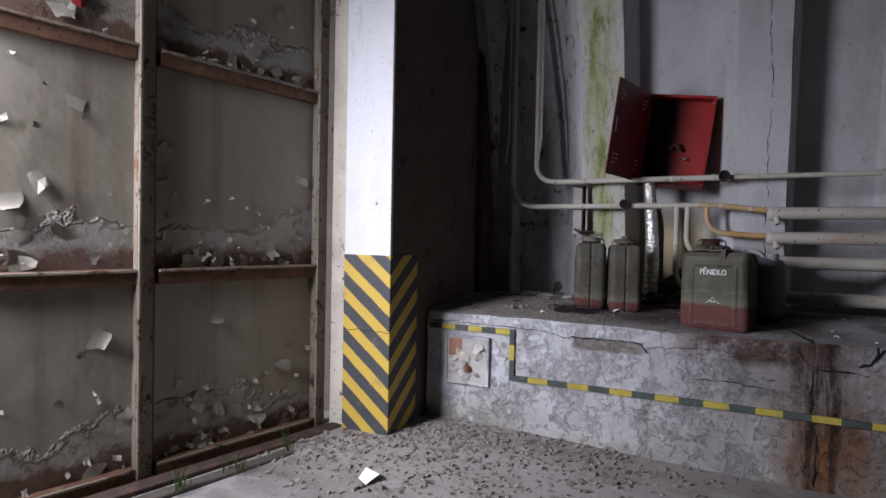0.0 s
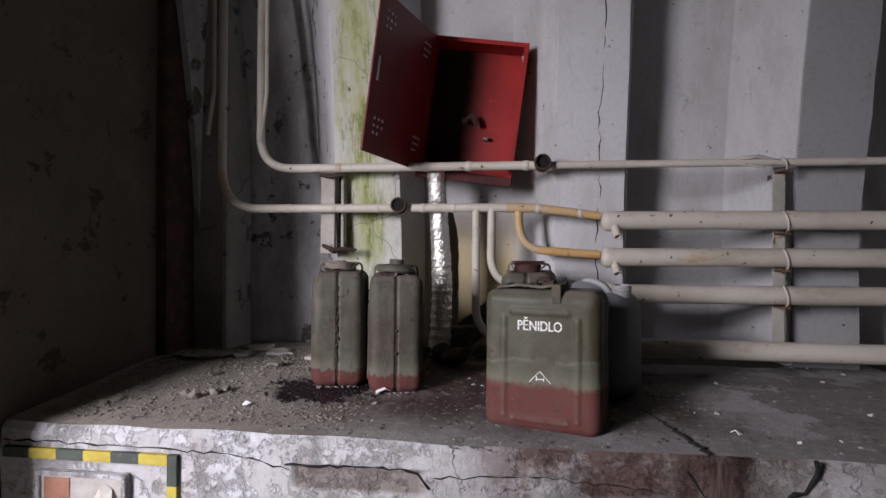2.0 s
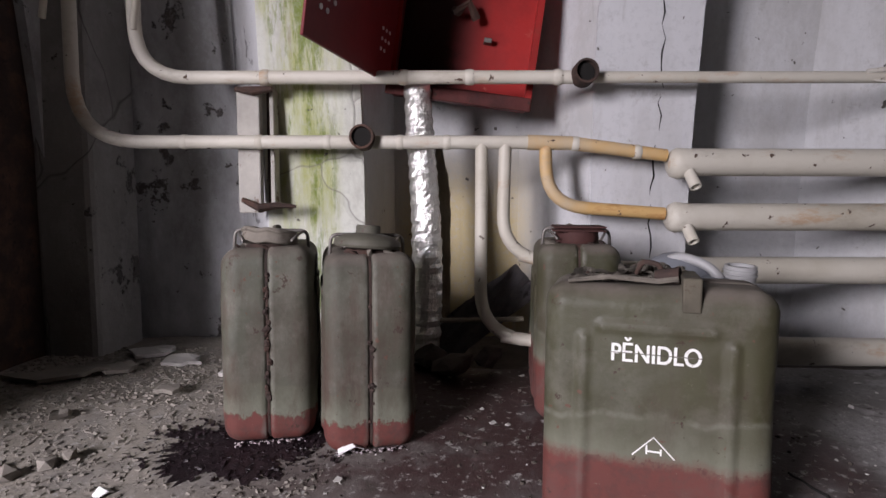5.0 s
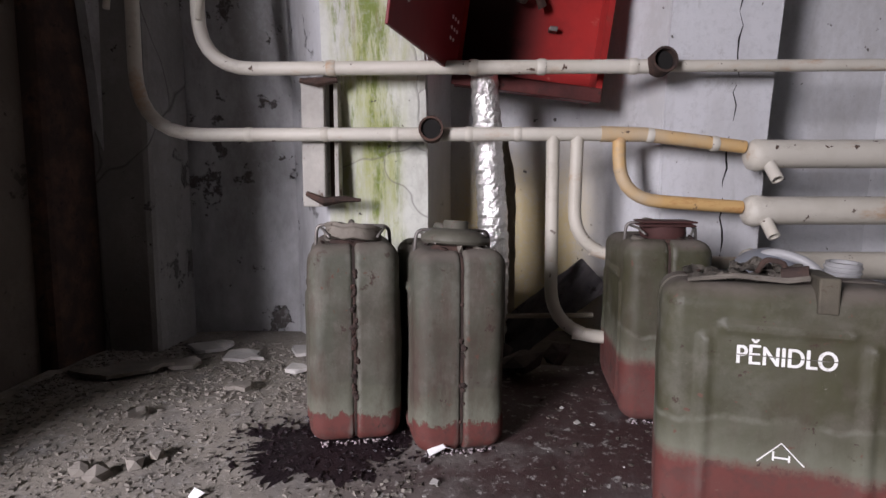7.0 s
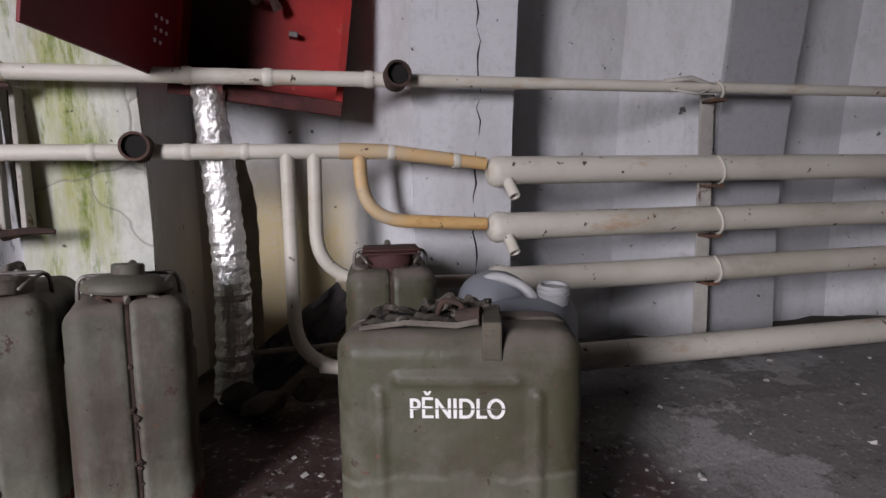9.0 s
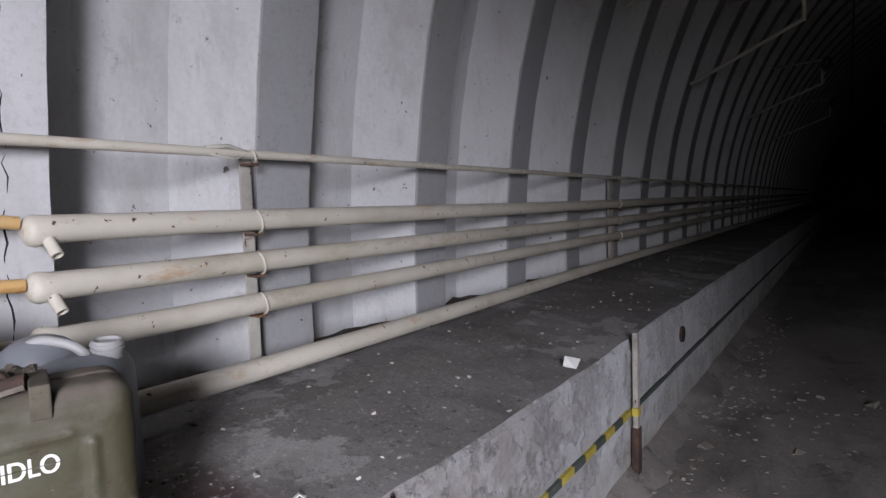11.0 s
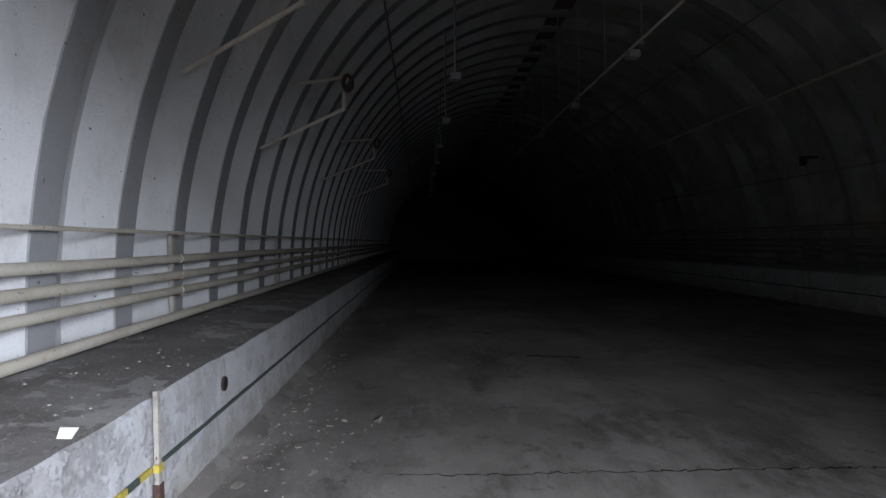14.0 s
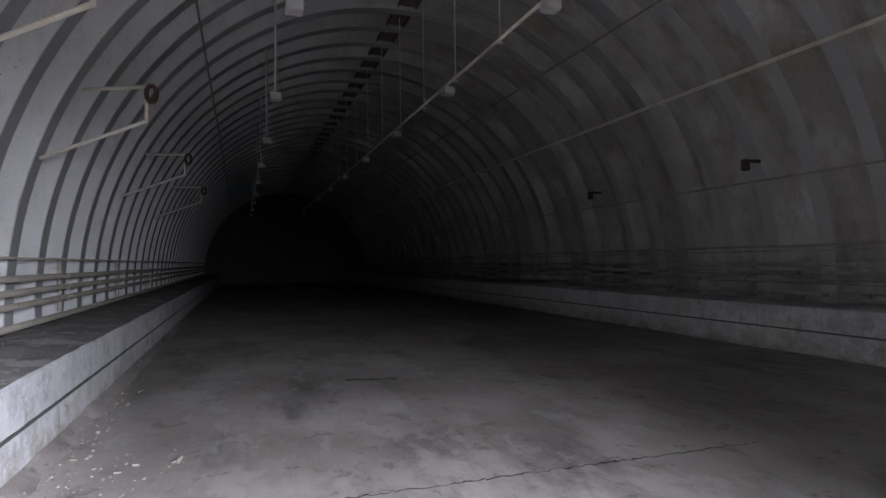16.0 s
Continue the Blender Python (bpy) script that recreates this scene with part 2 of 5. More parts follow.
def ledge_front(name):
    m = Mat(name, (0.56, 0.57, 0.60), 0.85)
    m.over(m.ramp(m.noise(1.6, 6), 0.42, 0.7), (0.43, 0.43, 0.43), amount=0.8)
    m.over(m.ramp(m.noise(5.5, 9, 0.75), 0.52, 0.60), (0.40, 0.39, 0.38), amount=0.35)
    m.over(m.ramp(m.noise(40, 7, 0.75), 0.5, 0.7), (0.33, 0.315, 0.30), amount=0.55)
    m.over(m.ramp(m.noise(3.2, 9, 0.78, (1, 1, 0.6)), 0.585, 0.63), (0.25, 0.225, 0.20), amount=0.6)
    peel = m.ramp(m.noise(2.4, 9, 0.74), 0.515, 0.535)
    m.over(peel, (0.31, 0.30, 0.29), amount=0.38)
    m.relief(peel, -0.004)
    low = m.ramp(m.axis(2), 0.30, 0.02)
    m.over(m.math("MULTIPLY", low, m.ramp(m.noise(4, 8), 0.35, 0.6)), (0.27, 0.25, 0.18), amount=0.85)
    m.over(m.ramp(m.noise(9, 8, 0.7, (1, 1, 0.14)), 0.56, 0.70), (0.27, 0.21, 0.15), amount=0.5)
    wob = m.math("MULTIPLY", m.noise(5, 6, 0.65), 0.25)
    x = m.math("ADD", m.axis(0), wob)
    # grime in the middle, brown below the lip, rust and wet black runs under the open joint
    foul = m.math("MULTIPLY", m.math("MULTIPLY", m.ramp(x, 1.6, 2.3), m.ramp(x, 4.2, 3.3)), m.ramp(m.noise(2.6, 8, 0.7), 0.26, 0.54))
    m.over(foul, (0.20, 0.185, 0.175), amount=0.88)
    bare = m.math("MULTIPLY", m.math("MULTIPLY", m.ramp(m.axis(0), 1.31, 1.34), m.ramp(m.axis(0), 1.71, 1.68)), m.math("MULTIPLY", m.ramp(m.axis(2), 0.545, 0.56), m.ramp(m.axis(2), 0.622, 0.612)))
    m.over(bare, (0.16, 0.135, 0.115), amount=0.8)
    lip = m.math("MULTIPLY", m.math("MULTIPLY", m.ramp(x, 1.85, 2.1), m.ramp(x, 2.7, 2.5)), m.ramp(m.math("ADD", m.axis(2), m.math("MULTIPLY", wob, 0.4)), 0.59, 0.64))
    m.over(m.math("MULTIPLY", lip, m.ramp(m.noise(7, 8, 0.7), 0.36, 0.52)), (0.075, 0.04, 0.03), amount=0.9)
    xr = m.math("ADD", m.axis(0), m.math("MULTIPLY", m.math("SUBTRACT", m.noise(9, 8, 0.75, (1, 1, 0.25)), 0.5), 0.30))
    rust = m.math("MULTIPLY", m.ramp(xr, 2.26, 2.46), m.ramp(xr, 2.78, 2.60))
    low_rust = m.ramp(m.axis(2), 0.42, 0.26)
    m.over(m.math("MULTIPLY", rust, m.ramp(m.noise(6, 8, 0.7, (1, 1, 0.3)), 0.25, 0.55)), (0.13, 0.085, 0.06), amount=0.75)
    m.over(m.math("MULTIPLY", m.math("MULTIPLY", rust, low_rust), m.ramp(m.noise(5, 8, 0.7, (1, 1, 0.4)), 0.35, 0.58)), (0.17, 0.072, 0.022), amount=0.9)
    run = m.math("MULTIPLY", m.ramp(xr, 2.36, 2.44), m.ramp(xr, 2.60, 2.52))
    m.over(m.math("MULTIPLY", run, m.ramp(m.noise(11, 7, 0.7, (1, 1, 0.08)), 0.42, 0.52)), (0.028, 0.012, 0.009), 0.45, 0.95)
    crack = m.noise(3.0, 9, 0.62, (0.7, 1, 1), 0.8)
    line = m.math("MULTIPLY", m.ramp(m.math("ABSOLUTE", m.math("SUBTRACT", crack, 0.5), 0), 0.0, 0.0035, True), m.ramp(m.noise(1.7, 3), 0.56, 0.64))
    m.over(line, (0.07, 0.06, 0.055), amount=0.8)
    m.relief(m.ramp(m.noise(5.5, 9, 0.75), 0.52, 0.60), -0.006).relief(m.noise(18, 8, 0.7), 0.012).relief(m.noise(70, 6, 0.7), 0.002).relief(line, -0.005).relief(bare, -0.01)
    return m.done()


def pipe_paint(name, base=(0.56, 0.53, 0.46), rust=0.5):
    m = Mat(name, base, 0.5)
    m.over(m.ramp(m.noise(3, 6), 0.45, 0.7), (0.45, 0.415, 0.34))
    m.over(m.ramp(m.noise(7, 8, 0.75, (0.5, 1, 1)), 0.55, 0.68), (0.34, 0.30, 0.24), 0.7, 0.6)
    m.over(m.ramp(m.noise(9, 8, 0.7, (0.4, 1, 1)), 0.585, 0.67), (0.40, 0.20, 0.07), 0.8, rust)
    m.over(m.ramp(m.noise(30, 5), 0.66, 0.69), (0.09, 0.06, 0.045), 0.9)
    m.relief(m.noise(30, 6), 0.002)
    return m.done()


def rusty(name, base=(0.10, 0.06, 0.042), hi=(0.24, 0.11, 0.05)):
    m = Mat(name, base, 0.9)
    m.over(m.ramp(m.noise(12, 9, 0.7), 0.45, 0.65), hi)
    m.over(m.ramp(m.noise(40, 6, 0.7), 0.58, 0.66), (0.03, 0.022, 0.02))
    m.relief(m.noise(60, 8, 0.7), 0.002)
    return m.done()


def can_paint(name, olive=(0.044, 0.043, 0.022), level=0.075, edge=0.03, dusty=0.5):
    """Olive paint over a red primer foot, with a ragged border and chips."""
    m = Mat(name, olive, 0.5)
    m.over(m.ramp(m.noise(7, 6), 0.4, 0.7), (olive[0] * 1.35, olive[1] * 1.35, olive[2] * 1.4))
    m.over(m.ramp(m.noise(11, 8, 0.72), 0.50, 0.64), (0.145, 0.138, 0.115), 0.85, dusty)
    m.over(m.ramp(m.noise(3.1, 6, 0.65), 0.48, 0.66), (olive[0] * 0.55, olive[1] * 0.5, olive[2] * 0.55), 0.7, dusty)
    m.over(m.ramp(m.noise(5, 7, 0.7, (1, 1, 0.5)), 0.48, 0.66), (0.05, 0.038, 0.028), 0.8, dusty)
    rag = m.math("ADD", m.math("MULTIPLY", m.noise(13, 7, 0.75), edge * 2.6), m.math("MULTIPLY", m.noise(60, 6, 0.85, (1, 1, 0.35)), edge * 1.8))
    z = m.math("ADD", m.axis(2), m.math("SUBTRACT", rag, edge * 1.0))
    tide = m.math("ADD", m.axis(2), m.math("MULTIPLY", m.noise(7, 3, 0.5, (1, 1, 0.2)), 0.09))
    m.over(m.math("MULTIPLY", m.ramp(m.noise(4.5, 6, 0.6), 0.45, 0.62), m.ramp(m.noise(30, 6, 0.7), 0.3, 0.6)), (0.115, 0.115, 0.092), 0.85, dusty)
    m.over(m.math("MULTIPLY", m.ramp(tide, level + 0.118, level + 0.112), 0.45), (0.095, 0.096, 0.068), 0.8)
    m.over(m.math("MULTIPLY", m.math("MULTIPLY", m.ramp(tide, level + 0.122, level + 0.117), m.ramp(tide, level + 0.108, level + 0.113)), m.ramp(m.noise(14, 5), 0.4, 0.6)), (0.20, 0.205, 0.17), 0.85, 0.4 if dusty < 0.5 else 0.0)
    pale = m.math("MULTIPLY", m.ramp(z, level + edge * 1.2 + 0.05, level + edge * 1.2), 0.55)
    m.over(m.ramp(m.noise(7, 9, 0.75, (1, 1, 0.3)), 0.50, 0.66), (0.058, 0.034, 0.026), 0.85, dusty)
    m.over(pale, (0.17, 0.175, 0.135), 0.8)
    m.over(m.ramp(z, level + edge * 1.34, level + edge * 1.28), (0.07, 0.045, 0.03), 0.8, 0.8 if dusty > 0.5 else 0.2)
    m.over(m.ramp(z, level + edge * (1.24 if dusty > 0.5 else 2.0), level + edge * (1.2 if dusty > 0.5 else 0.4)), (0.105, 0.031, 0.025), 0.75)
    m.over(m.math("MULTIPLY", m.ramp(z, level + edge * 1.24, level + edge * 1.2), m.ramp(m.noise(24, 9, 0.8), 0.48, 0.60)), (0.07, 0.03, 0.026), 0.85, 0.85)
    m.over(m.math("MULTIPLY", m.ramp(z, level + 0.02, level - 0.02), m.ramp(m.noise(12, 8, 0.7), 0.5, 0.66)), (0.11, 0.05, 0.042), 0.85)
    m.over(m.math("MULTIPLY", m.ramp(z, level, level - 0.06), m.ramp(m.noise(20, 8), 0.42, 0.6)), (0.10, 0.04, 0.035), 0.85)
    m.over(m.ramp(m.noise(55, 5), 0.66, 0.69), (0.10, 0.055, 0.04), 0.9)
    m.over(m.ramp(m.noise(21, 8, 0.75), 0.62, 0.64), (0.045, 0.026, 0.02), 0.9, 0.9)
    m.over(m.ramp(m.noise(90, 6, 0.8), 0.64, 0.70), (0.16, 0.155, 0.13), 0.9, 0.5)
    m.over(m.ramp(m.noise(33, 8, 0.8, (1, 1, 2.5)), 0.69, 0.71), (0.30, 0.30, 0.27), 0.9)
    m.over(m.ramp(m.noise(26, 9, 0.85, (0.35, 1, 3.0), 1.5), 0.655, 0.67), (0.27, 0.27, 0.235), 0.9, 0.8)
    up = m.n("ShaderNodeNewGeometry")
    worn = m.ramp(up.outputs["Pointiness"], 0.515, 0.56)
    m.over(m.math("MULTIPLY", worn, m.ramp(m.noise(24, 7, 0.75), 0.42, 0.55)), (0.19, 0.185, 0.16), 0.8, 0.75)
    stain = m.ramp(m.noise(6, 9, 0.78, (1, 1, 0.35)), 0.54, 0.60)
    m.over(stain, (0.055, 0.04, 0.03), 0.85, dusty * 0.8)
    sp = m.n("ShaderNodeSeparateXYZ")
    m.l(up.outputs["Normal"], sp.inputs[0])
    m.over(m.math("MULTIPLY", m.ramp(sp.outputs[2], 0.3, 0.8), m.ramp(m.noise(14, 6), 0.25, 0.55)), (0.135, 0.115, 0.098), 0.95, 0.9)
    m.relief(m.noise(25, 6), 0.0022).relief(m.noise(120, 4), 0.0003)
    return m.done()


def plain(name, base, rough=0.7, var=0.25, scale=14, metal=0.0, relief=0.001, spots=None):
    m = Mat(name, base, rough, metal)
    m.over(m.ramp(m.noise(scale, 7, 0.65), 0.4, 0.7), tuple(c * (1 - var) for c in base))
    m.over(m.ramp(m.noise(scale * 0.2, 5), 0.45, 0.7), tuple(min(1, c * (1 + var)) for c in base), amount=0.7)
    if spots:
        m.over(m.ramp(m.noise(scale * 2.2, 7, 0.7), 0.60, 0.66), spots, 0.9)
    m.relief(m.noise(scale * 2, 6), relief)
    return m.done()


def gate_paint(name):
    """Smooth khaki paint, lifting in crinkled aprons at the foot of each panel, with thin rust runs."""
    m = Mat(name, (0.255, 0.225, 0.175), 0.42)
    m.over(m.ramp(m.noise(1.1, 4), 0.35, 0.7), (0.30, 0.275, 0.23))
    m.over(m.ramp(m.noise(7, 6, 0.6, (1, 1, 0.06)), 0.53, 0.72), (0.12, 0.075, 0.042), amount=0.5)
    m.over(m.ramp(m.noise(45, 5, 0.7), 0.55, 0.75), (0.16, 0.14, 0.11), amount=0.4)
    z, lift = m.axis(2), m.math("MULTIPLY", m.noise(2.6, 5, 0.6), 0.62)
    for z0 in (0.04, 0.95, 1.97):
        up = m.math("SUBTRACT", m.math("SUBTRACT", z, z0), lift)
        here = m.math("MULTIPLY", m.math("GREATER_THAN", z, z0), m.math("LESS_THAN", z, z0 + 0.5))
        apron = m.math("MULTIPLY", m.ramp(up, -0.055, -0.07), here)
        rim = m.math("MULTIPLY", m.math("MULTIPLY", m.ramp(up, -0.09, -0.07), m.ramp(up, -0.045, -0.06)), here)
        m.over(apron, (0.32, 0.305, 0.27), 0.7, 0.8)
        m.over(m.math("MULTIPLY", apron, m.ramp(m.noise(9, 8, 0.7), 0.55, 0.62)), (0.13, 0.085, 0.055), 0.9, 0.7)
        m.over(m.math("MULTIPLY", rim, m.ramp(m.noise(12, 6), 0.45, 0.6)), (0.37, 0.35, 0.31), 0.8, 0.8)
        m.over(m.math("MULTIPLY", m.ramp(m.math("SUBTRACT", z, m.math("MULTIPLY", m.noise(8, 7, 0.7), 0.16)), z0 + 0.06, z0 + 0.02), here), (0.10, 0.045, 0.026), 0.9, 0.85)
        m.relief(rim, 0.012).relief(m.math("MULTIPLY", apron, m.noise(16, 7, 0.7)), 0.02)
    m.over(m.ramp(m.noise(19, 7, 0.7), 0.70, 0.72), (0.07, 0.04, 0.028), 0.9)
    m.relief(m.noise(2.2, 4), 0.02).relief(m.noise(40, 5), 0.0012)
    return m.done()


def bar_paint(name, rust):
    """Khaki steel section, rusting through; rust: share of bare rust."""
    m = Mat(name, (0.235, 0.205, 0.16), 0.6)
    m.over(m.ramp(m.noise(1.6, 5), 0.4, 0.7), (0.17, 0.14, 0.10))
    m.over(m.ramp(m.noise(5, 8, 0.72, (1, 0.6, 0.6)), 0.68 - rust * 0.25, 0.74 - rust * 0.25), (0.135, 0.058, 0.030), 0.9, 0.9)
    m.over(m.ramp(m.noise(13, 8, 0.75), 0.60 - rust * 0.1, 0.66 - rust * 0.1), (0.045, 0.02, 0.015), 0.95)
    m.over(m.ramp(m.noise(9, 8, 0.7), 0.64, 0.66), (0.30, 0.25, 0.19), 0.8)
    m.relief(m.noise(12, 8, 0.75), 0.01).relief(m.noise(5, 8, 0.72, (1, 0.6, 0.6)), 0.012)
    return m.done()


def stripes(name, axis_i, slope, phase=0.0):
    """Yellow and black hazard stripes, painted over."""
    m = Mat(name, (0.055, 0.057, 0.06), 0.6)
    c = m.math("ADD", m.math("MULTIPLY", m.axis(axis_i), slope), m.axis(2))
    w = m.math("FRACT", m.math("MULTIPLY", m.math("ADD", c, m.math("ADD", m.math("MULTIPLY", m.noise(8, 4), 0.012), phase)), 1 / 0.1615), 0)
    m.over(m.math("GREATER_THAN", w, 0.53), (0.52, 0.36, 0.06), 0.55)
    m.over(m.ramp(m.noise(10, 8, 0.7), 0.58, 0.66), (0.20, 0.17, 0.12), amount=0.5)
    m.over(m.ramp(m.noise(30, 6, 0.7), 0.66, 0.70), (0.36, 0.33, 0.28), 0.9)
    m.relief(m.noise(12, 8), 0.004)
    return m.done()


M_WALL = plaster_white("vault_whitewash", (0.56, 0.565, 0.575), 0.5, damp=True, soot_and_shade=True)
M_MOSS = plaster_white("mossy_whitewash", (0.58, 0.59, 0.53), 0.75, True)
M_RIBW = plaster_white("rib_whitewash", (0.56, 0.565, 0.58), 0.5)
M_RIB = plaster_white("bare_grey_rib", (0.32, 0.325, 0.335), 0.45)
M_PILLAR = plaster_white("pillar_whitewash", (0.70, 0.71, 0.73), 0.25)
M_JAMB = plain("peeling_cream_jamb", (0.55, 0.50, 0.42), 0.8, 0.25, 8, spots=(0.16, 0.09, 0.06), relief=0.006)
M_FLOOR = concrete_floor("stained_concrete")
M_LTOP = ledge_top("dusty_ledge_concrete")
M_LFRONT = ledge_front("flaking_whitewashed_concrete")
def peeled_plaster(name, base, dark, cracked=0.55):
    """Old grey plaster with dark mottling, scabs of missing paint and fine cracks."""
    m = Mat(name, base, 0.92)
    m.over(m.ramp(m.noise(1.4, 7, 0.68, (1, 1, 0.6)), 0.38, 0.66), dark, amount=0.8)
    m.over(m.ramp(m.noise(4.2, 8, 0.72), 0.5, 0.68), tuple(c * 1.35 for c in base), amount=0.6)
    scab = m.ramp(m.noise(5.5, 9, 0.7), 0.60, 0.615)
    m.over(scab, tuple(c * 0.55 for c in dark), amount=0.9)
    spots = m.ramp(m.noise(19, 7, 0.7), 0.655, 0.67)
    m.over(spots, (0.035, 0.026, 0.02))
    line = m.ramp(m.vor(2.2, stretch=(1, 1, 0.5)), 0.0, 0.008, True)
    m.over(line, (0.04, 0.033, 0.028), amount=cracked)
    m.over(m.ramp(m.noise(60, 5, 0.7), 0.5, 0.7), tuple(c * 0.7 for c in base), amount=0.5)
    m.relief(scab, -0.006).relief(spots, -0.004).relief(line, -0.003 * (cracked > 0)).relief(m.noise(14, 8, 0.7), 0.006)
    return m.done()


# this dark brown also carries the shade of the pier's side
M_END = peeled_plaster("shaded_brown_plaster", (0.125, 0.105, 0.088), (0.09, 0.073, 0.06), 0.0)
M_STAINED = peeled_plaster("dark_stained_plaster", (0.27, 0.262, 0.25), (0.14, 0.13, 0.12))
M_PIPE = pipe_paint("cream_pipe_paint")
M_PIPER = pipe_paint("rust_stained_pipe_paint", (0.56, 0.36, 0.15), 0.95)
M_RUST = rusty("rust")
M_BRACKET = plain("flaking_white_iron", (0.42, 0.40, 0.36), 0.8, 0.35, 8, spots=(0.11, 0.06, 0.04), relief=0.004)
M_GRIME = rusty("clotted_grime", (0.028, 0.019, 0.016), (0.075, 0.042, 0.032))
M_STRAP = plain("brown_olive_strap", (0.085, 0.075, 0.055), 0.8, 0.4, 24, relief=0.002, spots=(0.05, 0.028, 0.02))
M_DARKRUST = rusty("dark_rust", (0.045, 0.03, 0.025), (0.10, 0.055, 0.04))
M_GATE = gate_paint("peeling_khaki_paint")
M_GATEBAR = bar_paint("worn_khaki_bar", 0.5)
M_GATERUST = rusty("rusted_bar", (0.115, 0.060, 0.038), (0.19, 0.105, 0.06))
M_CURL = plain("curled_khaki_paint", (0.27, 0.25, 0.21), 0.7, 0.3, 20)
M_FLAKE = plain("paint_flake", (0.40, 0.385, 0.36), 0.7, 0.3, 20)
M_PAPER = plain("white_paper", (0.75, 0.75, 0.74), 0.8, 0.06, 30)
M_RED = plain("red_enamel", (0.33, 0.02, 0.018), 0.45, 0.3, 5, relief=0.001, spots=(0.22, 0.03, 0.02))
def shadowed_red(name):
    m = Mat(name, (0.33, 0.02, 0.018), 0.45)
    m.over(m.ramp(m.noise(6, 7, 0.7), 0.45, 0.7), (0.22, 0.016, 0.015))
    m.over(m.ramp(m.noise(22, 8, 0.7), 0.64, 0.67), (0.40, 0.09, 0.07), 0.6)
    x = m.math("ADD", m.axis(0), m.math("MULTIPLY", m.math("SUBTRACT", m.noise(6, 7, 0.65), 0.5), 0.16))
    # the open door's cast shadow, painted black over the left part
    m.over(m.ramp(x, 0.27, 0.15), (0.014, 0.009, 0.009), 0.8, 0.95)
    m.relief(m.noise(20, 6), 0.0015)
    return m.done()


M_REDSHADOW = shadowed_red("shadowed_red_enamel")
# darker copy of the red; on the cabinet's left side it paints shade
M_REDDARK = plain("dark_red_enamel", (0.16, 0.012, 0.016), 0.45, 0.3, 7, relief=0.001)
M_CAN = can_paint("olive_can_paint", level=0.14, edge=0.016, dusty=0.35)
M_CAN2 = can_paint("dusty_olive_can_paint", (0.062, 0.064, 0.046), 0.060, 0.034, 0.75)
M_STEEL = plain("dull_steel", (0.20, 0.185, 0.17), 0.55, 0.35, 25, 0.6, spots=(0.10, 0.05, 0.035))
M_CRUSH = plain("dusty_crushed_steel", (0.155, 0.138, 0.115), 0.9, 0.35, 22, relief=0.004, spots=(0.05, 0.03, 0.022))
M_CAPG = plain("grey_green_cap", (0.105, 0.10, 0.078), 0.6, 0.3, 20, spots=(0.08, 0.05, 0.04))
M_PLASTIC = plain("grey_plastic", (0.165, 0.175, 0.195), 0.45, 0.15, 8)
M_PLASTICW = plain("pale_plastic", (0.34, 0.34, 0.34), 0.4, 0.12, 10)
M_FOIL = plain("aluminium_foil", (0.86, 0.85, 0.82), 0.32, 0.1, 34, 0.9, relief=0.006)
M_WRAP = plain("yellow_grey_wrap", (0.27, 0.24, 0.19), 0.85, 0.3, 14, relief=0.008)
M_RAG = plain("burnt_rag", (0.07, 0.055, 0.05), 0.95, 0.4, 18, relief=0.008)
M_SHEET = plain("grey_tarred_sheet", (0.115, 0.105, 0.108), 0.75, 0.45, 12, relief=0.003, spots=(0.04, 0.03, 0.03))
M_OIL = plain("oily_residue", (0.018, 0.012, 0.014), 0.35, 0.5, 22, relief=0.006)
M_SALT = plain("white_residue", (0.36, 0.31, 0.32), 0.9, 0.4, 40, relief=0.004)
M_STONE = plain("rubble", (0.21, 0.19, 0.165), 0.95, 0.35, 14, relief=0.004)
M_YEL = plain("yellow_marking", (0.42, 0.34, 0.06), 0.7, 0.3, 25, spots=(0.2, 0.18, 0.12))
M_GRN = plain("dark_green_marking", (0.06, 0.075, 0.065), 0.7, 0.3, 25, spots=(0.16, 0.16, 0.14))
M_WHITE = plain("white_stencil", (0.72, 0.72, 0.70), 0.7, 0.1, 60, relief=0.0003, spots=(0.35, 0.35, 0.3))
M_SOIL = plain("dark_soil", (0.075, 0.062, 0.052), 0.95, 0.4, 16, relief=0.01)
M_BLACK = plain("dark_hole", (0.012, 0.011, 0.01), 0.95, 0.2, 10)
M_LAMP = plain("grey_lamp_housing", (0.42, 0.42, 0.42), 0.5, 0.2, 10)
M_STRIPEF = stripes("hazard_stripes_front", 0, 0.797, 0.0365)
M_STRIPES = stripes("hazard_stripes_side", 1, -0.75, -0.014)
M_GRASS = plain("grass_blade", (0.07, 0.11, 0.035), 0.8, 0.3, 20)
M_BRICK = plain("exposed_brick", (0.26, 0.13, 0.09), 0.9, 0.3, 18, relief=0.004)


# ---- shapes ----
def part(name, bm, material, parent=None, label="", smooth=False, at=None):
    me = bpy.data.meshes.new(name)
    bm.normal_update()
    bm.to_mesh(me)
    bm.free()
    me.materials.append(material)
    if smooth:
        me.polygons.foreach_set("use_smooth", [True] * len(me.polygons))
        if smooth == 2:
            me.set_sharp_from_angle(angle=radians(40))
    ob = new(name, me)
    if parent is not None:
        ob.parent = parent
    if at is not None:
        ob.matrix_basis = at
    return tagged(ob, label)


def thing(name, label, category, at=None, group="", kind=""):
    e = new(name)
    e.empty_display_size = 0.1
    if at is not None:
        e.matrix_basis = at
    return tagged(e, label, category, group, kind)


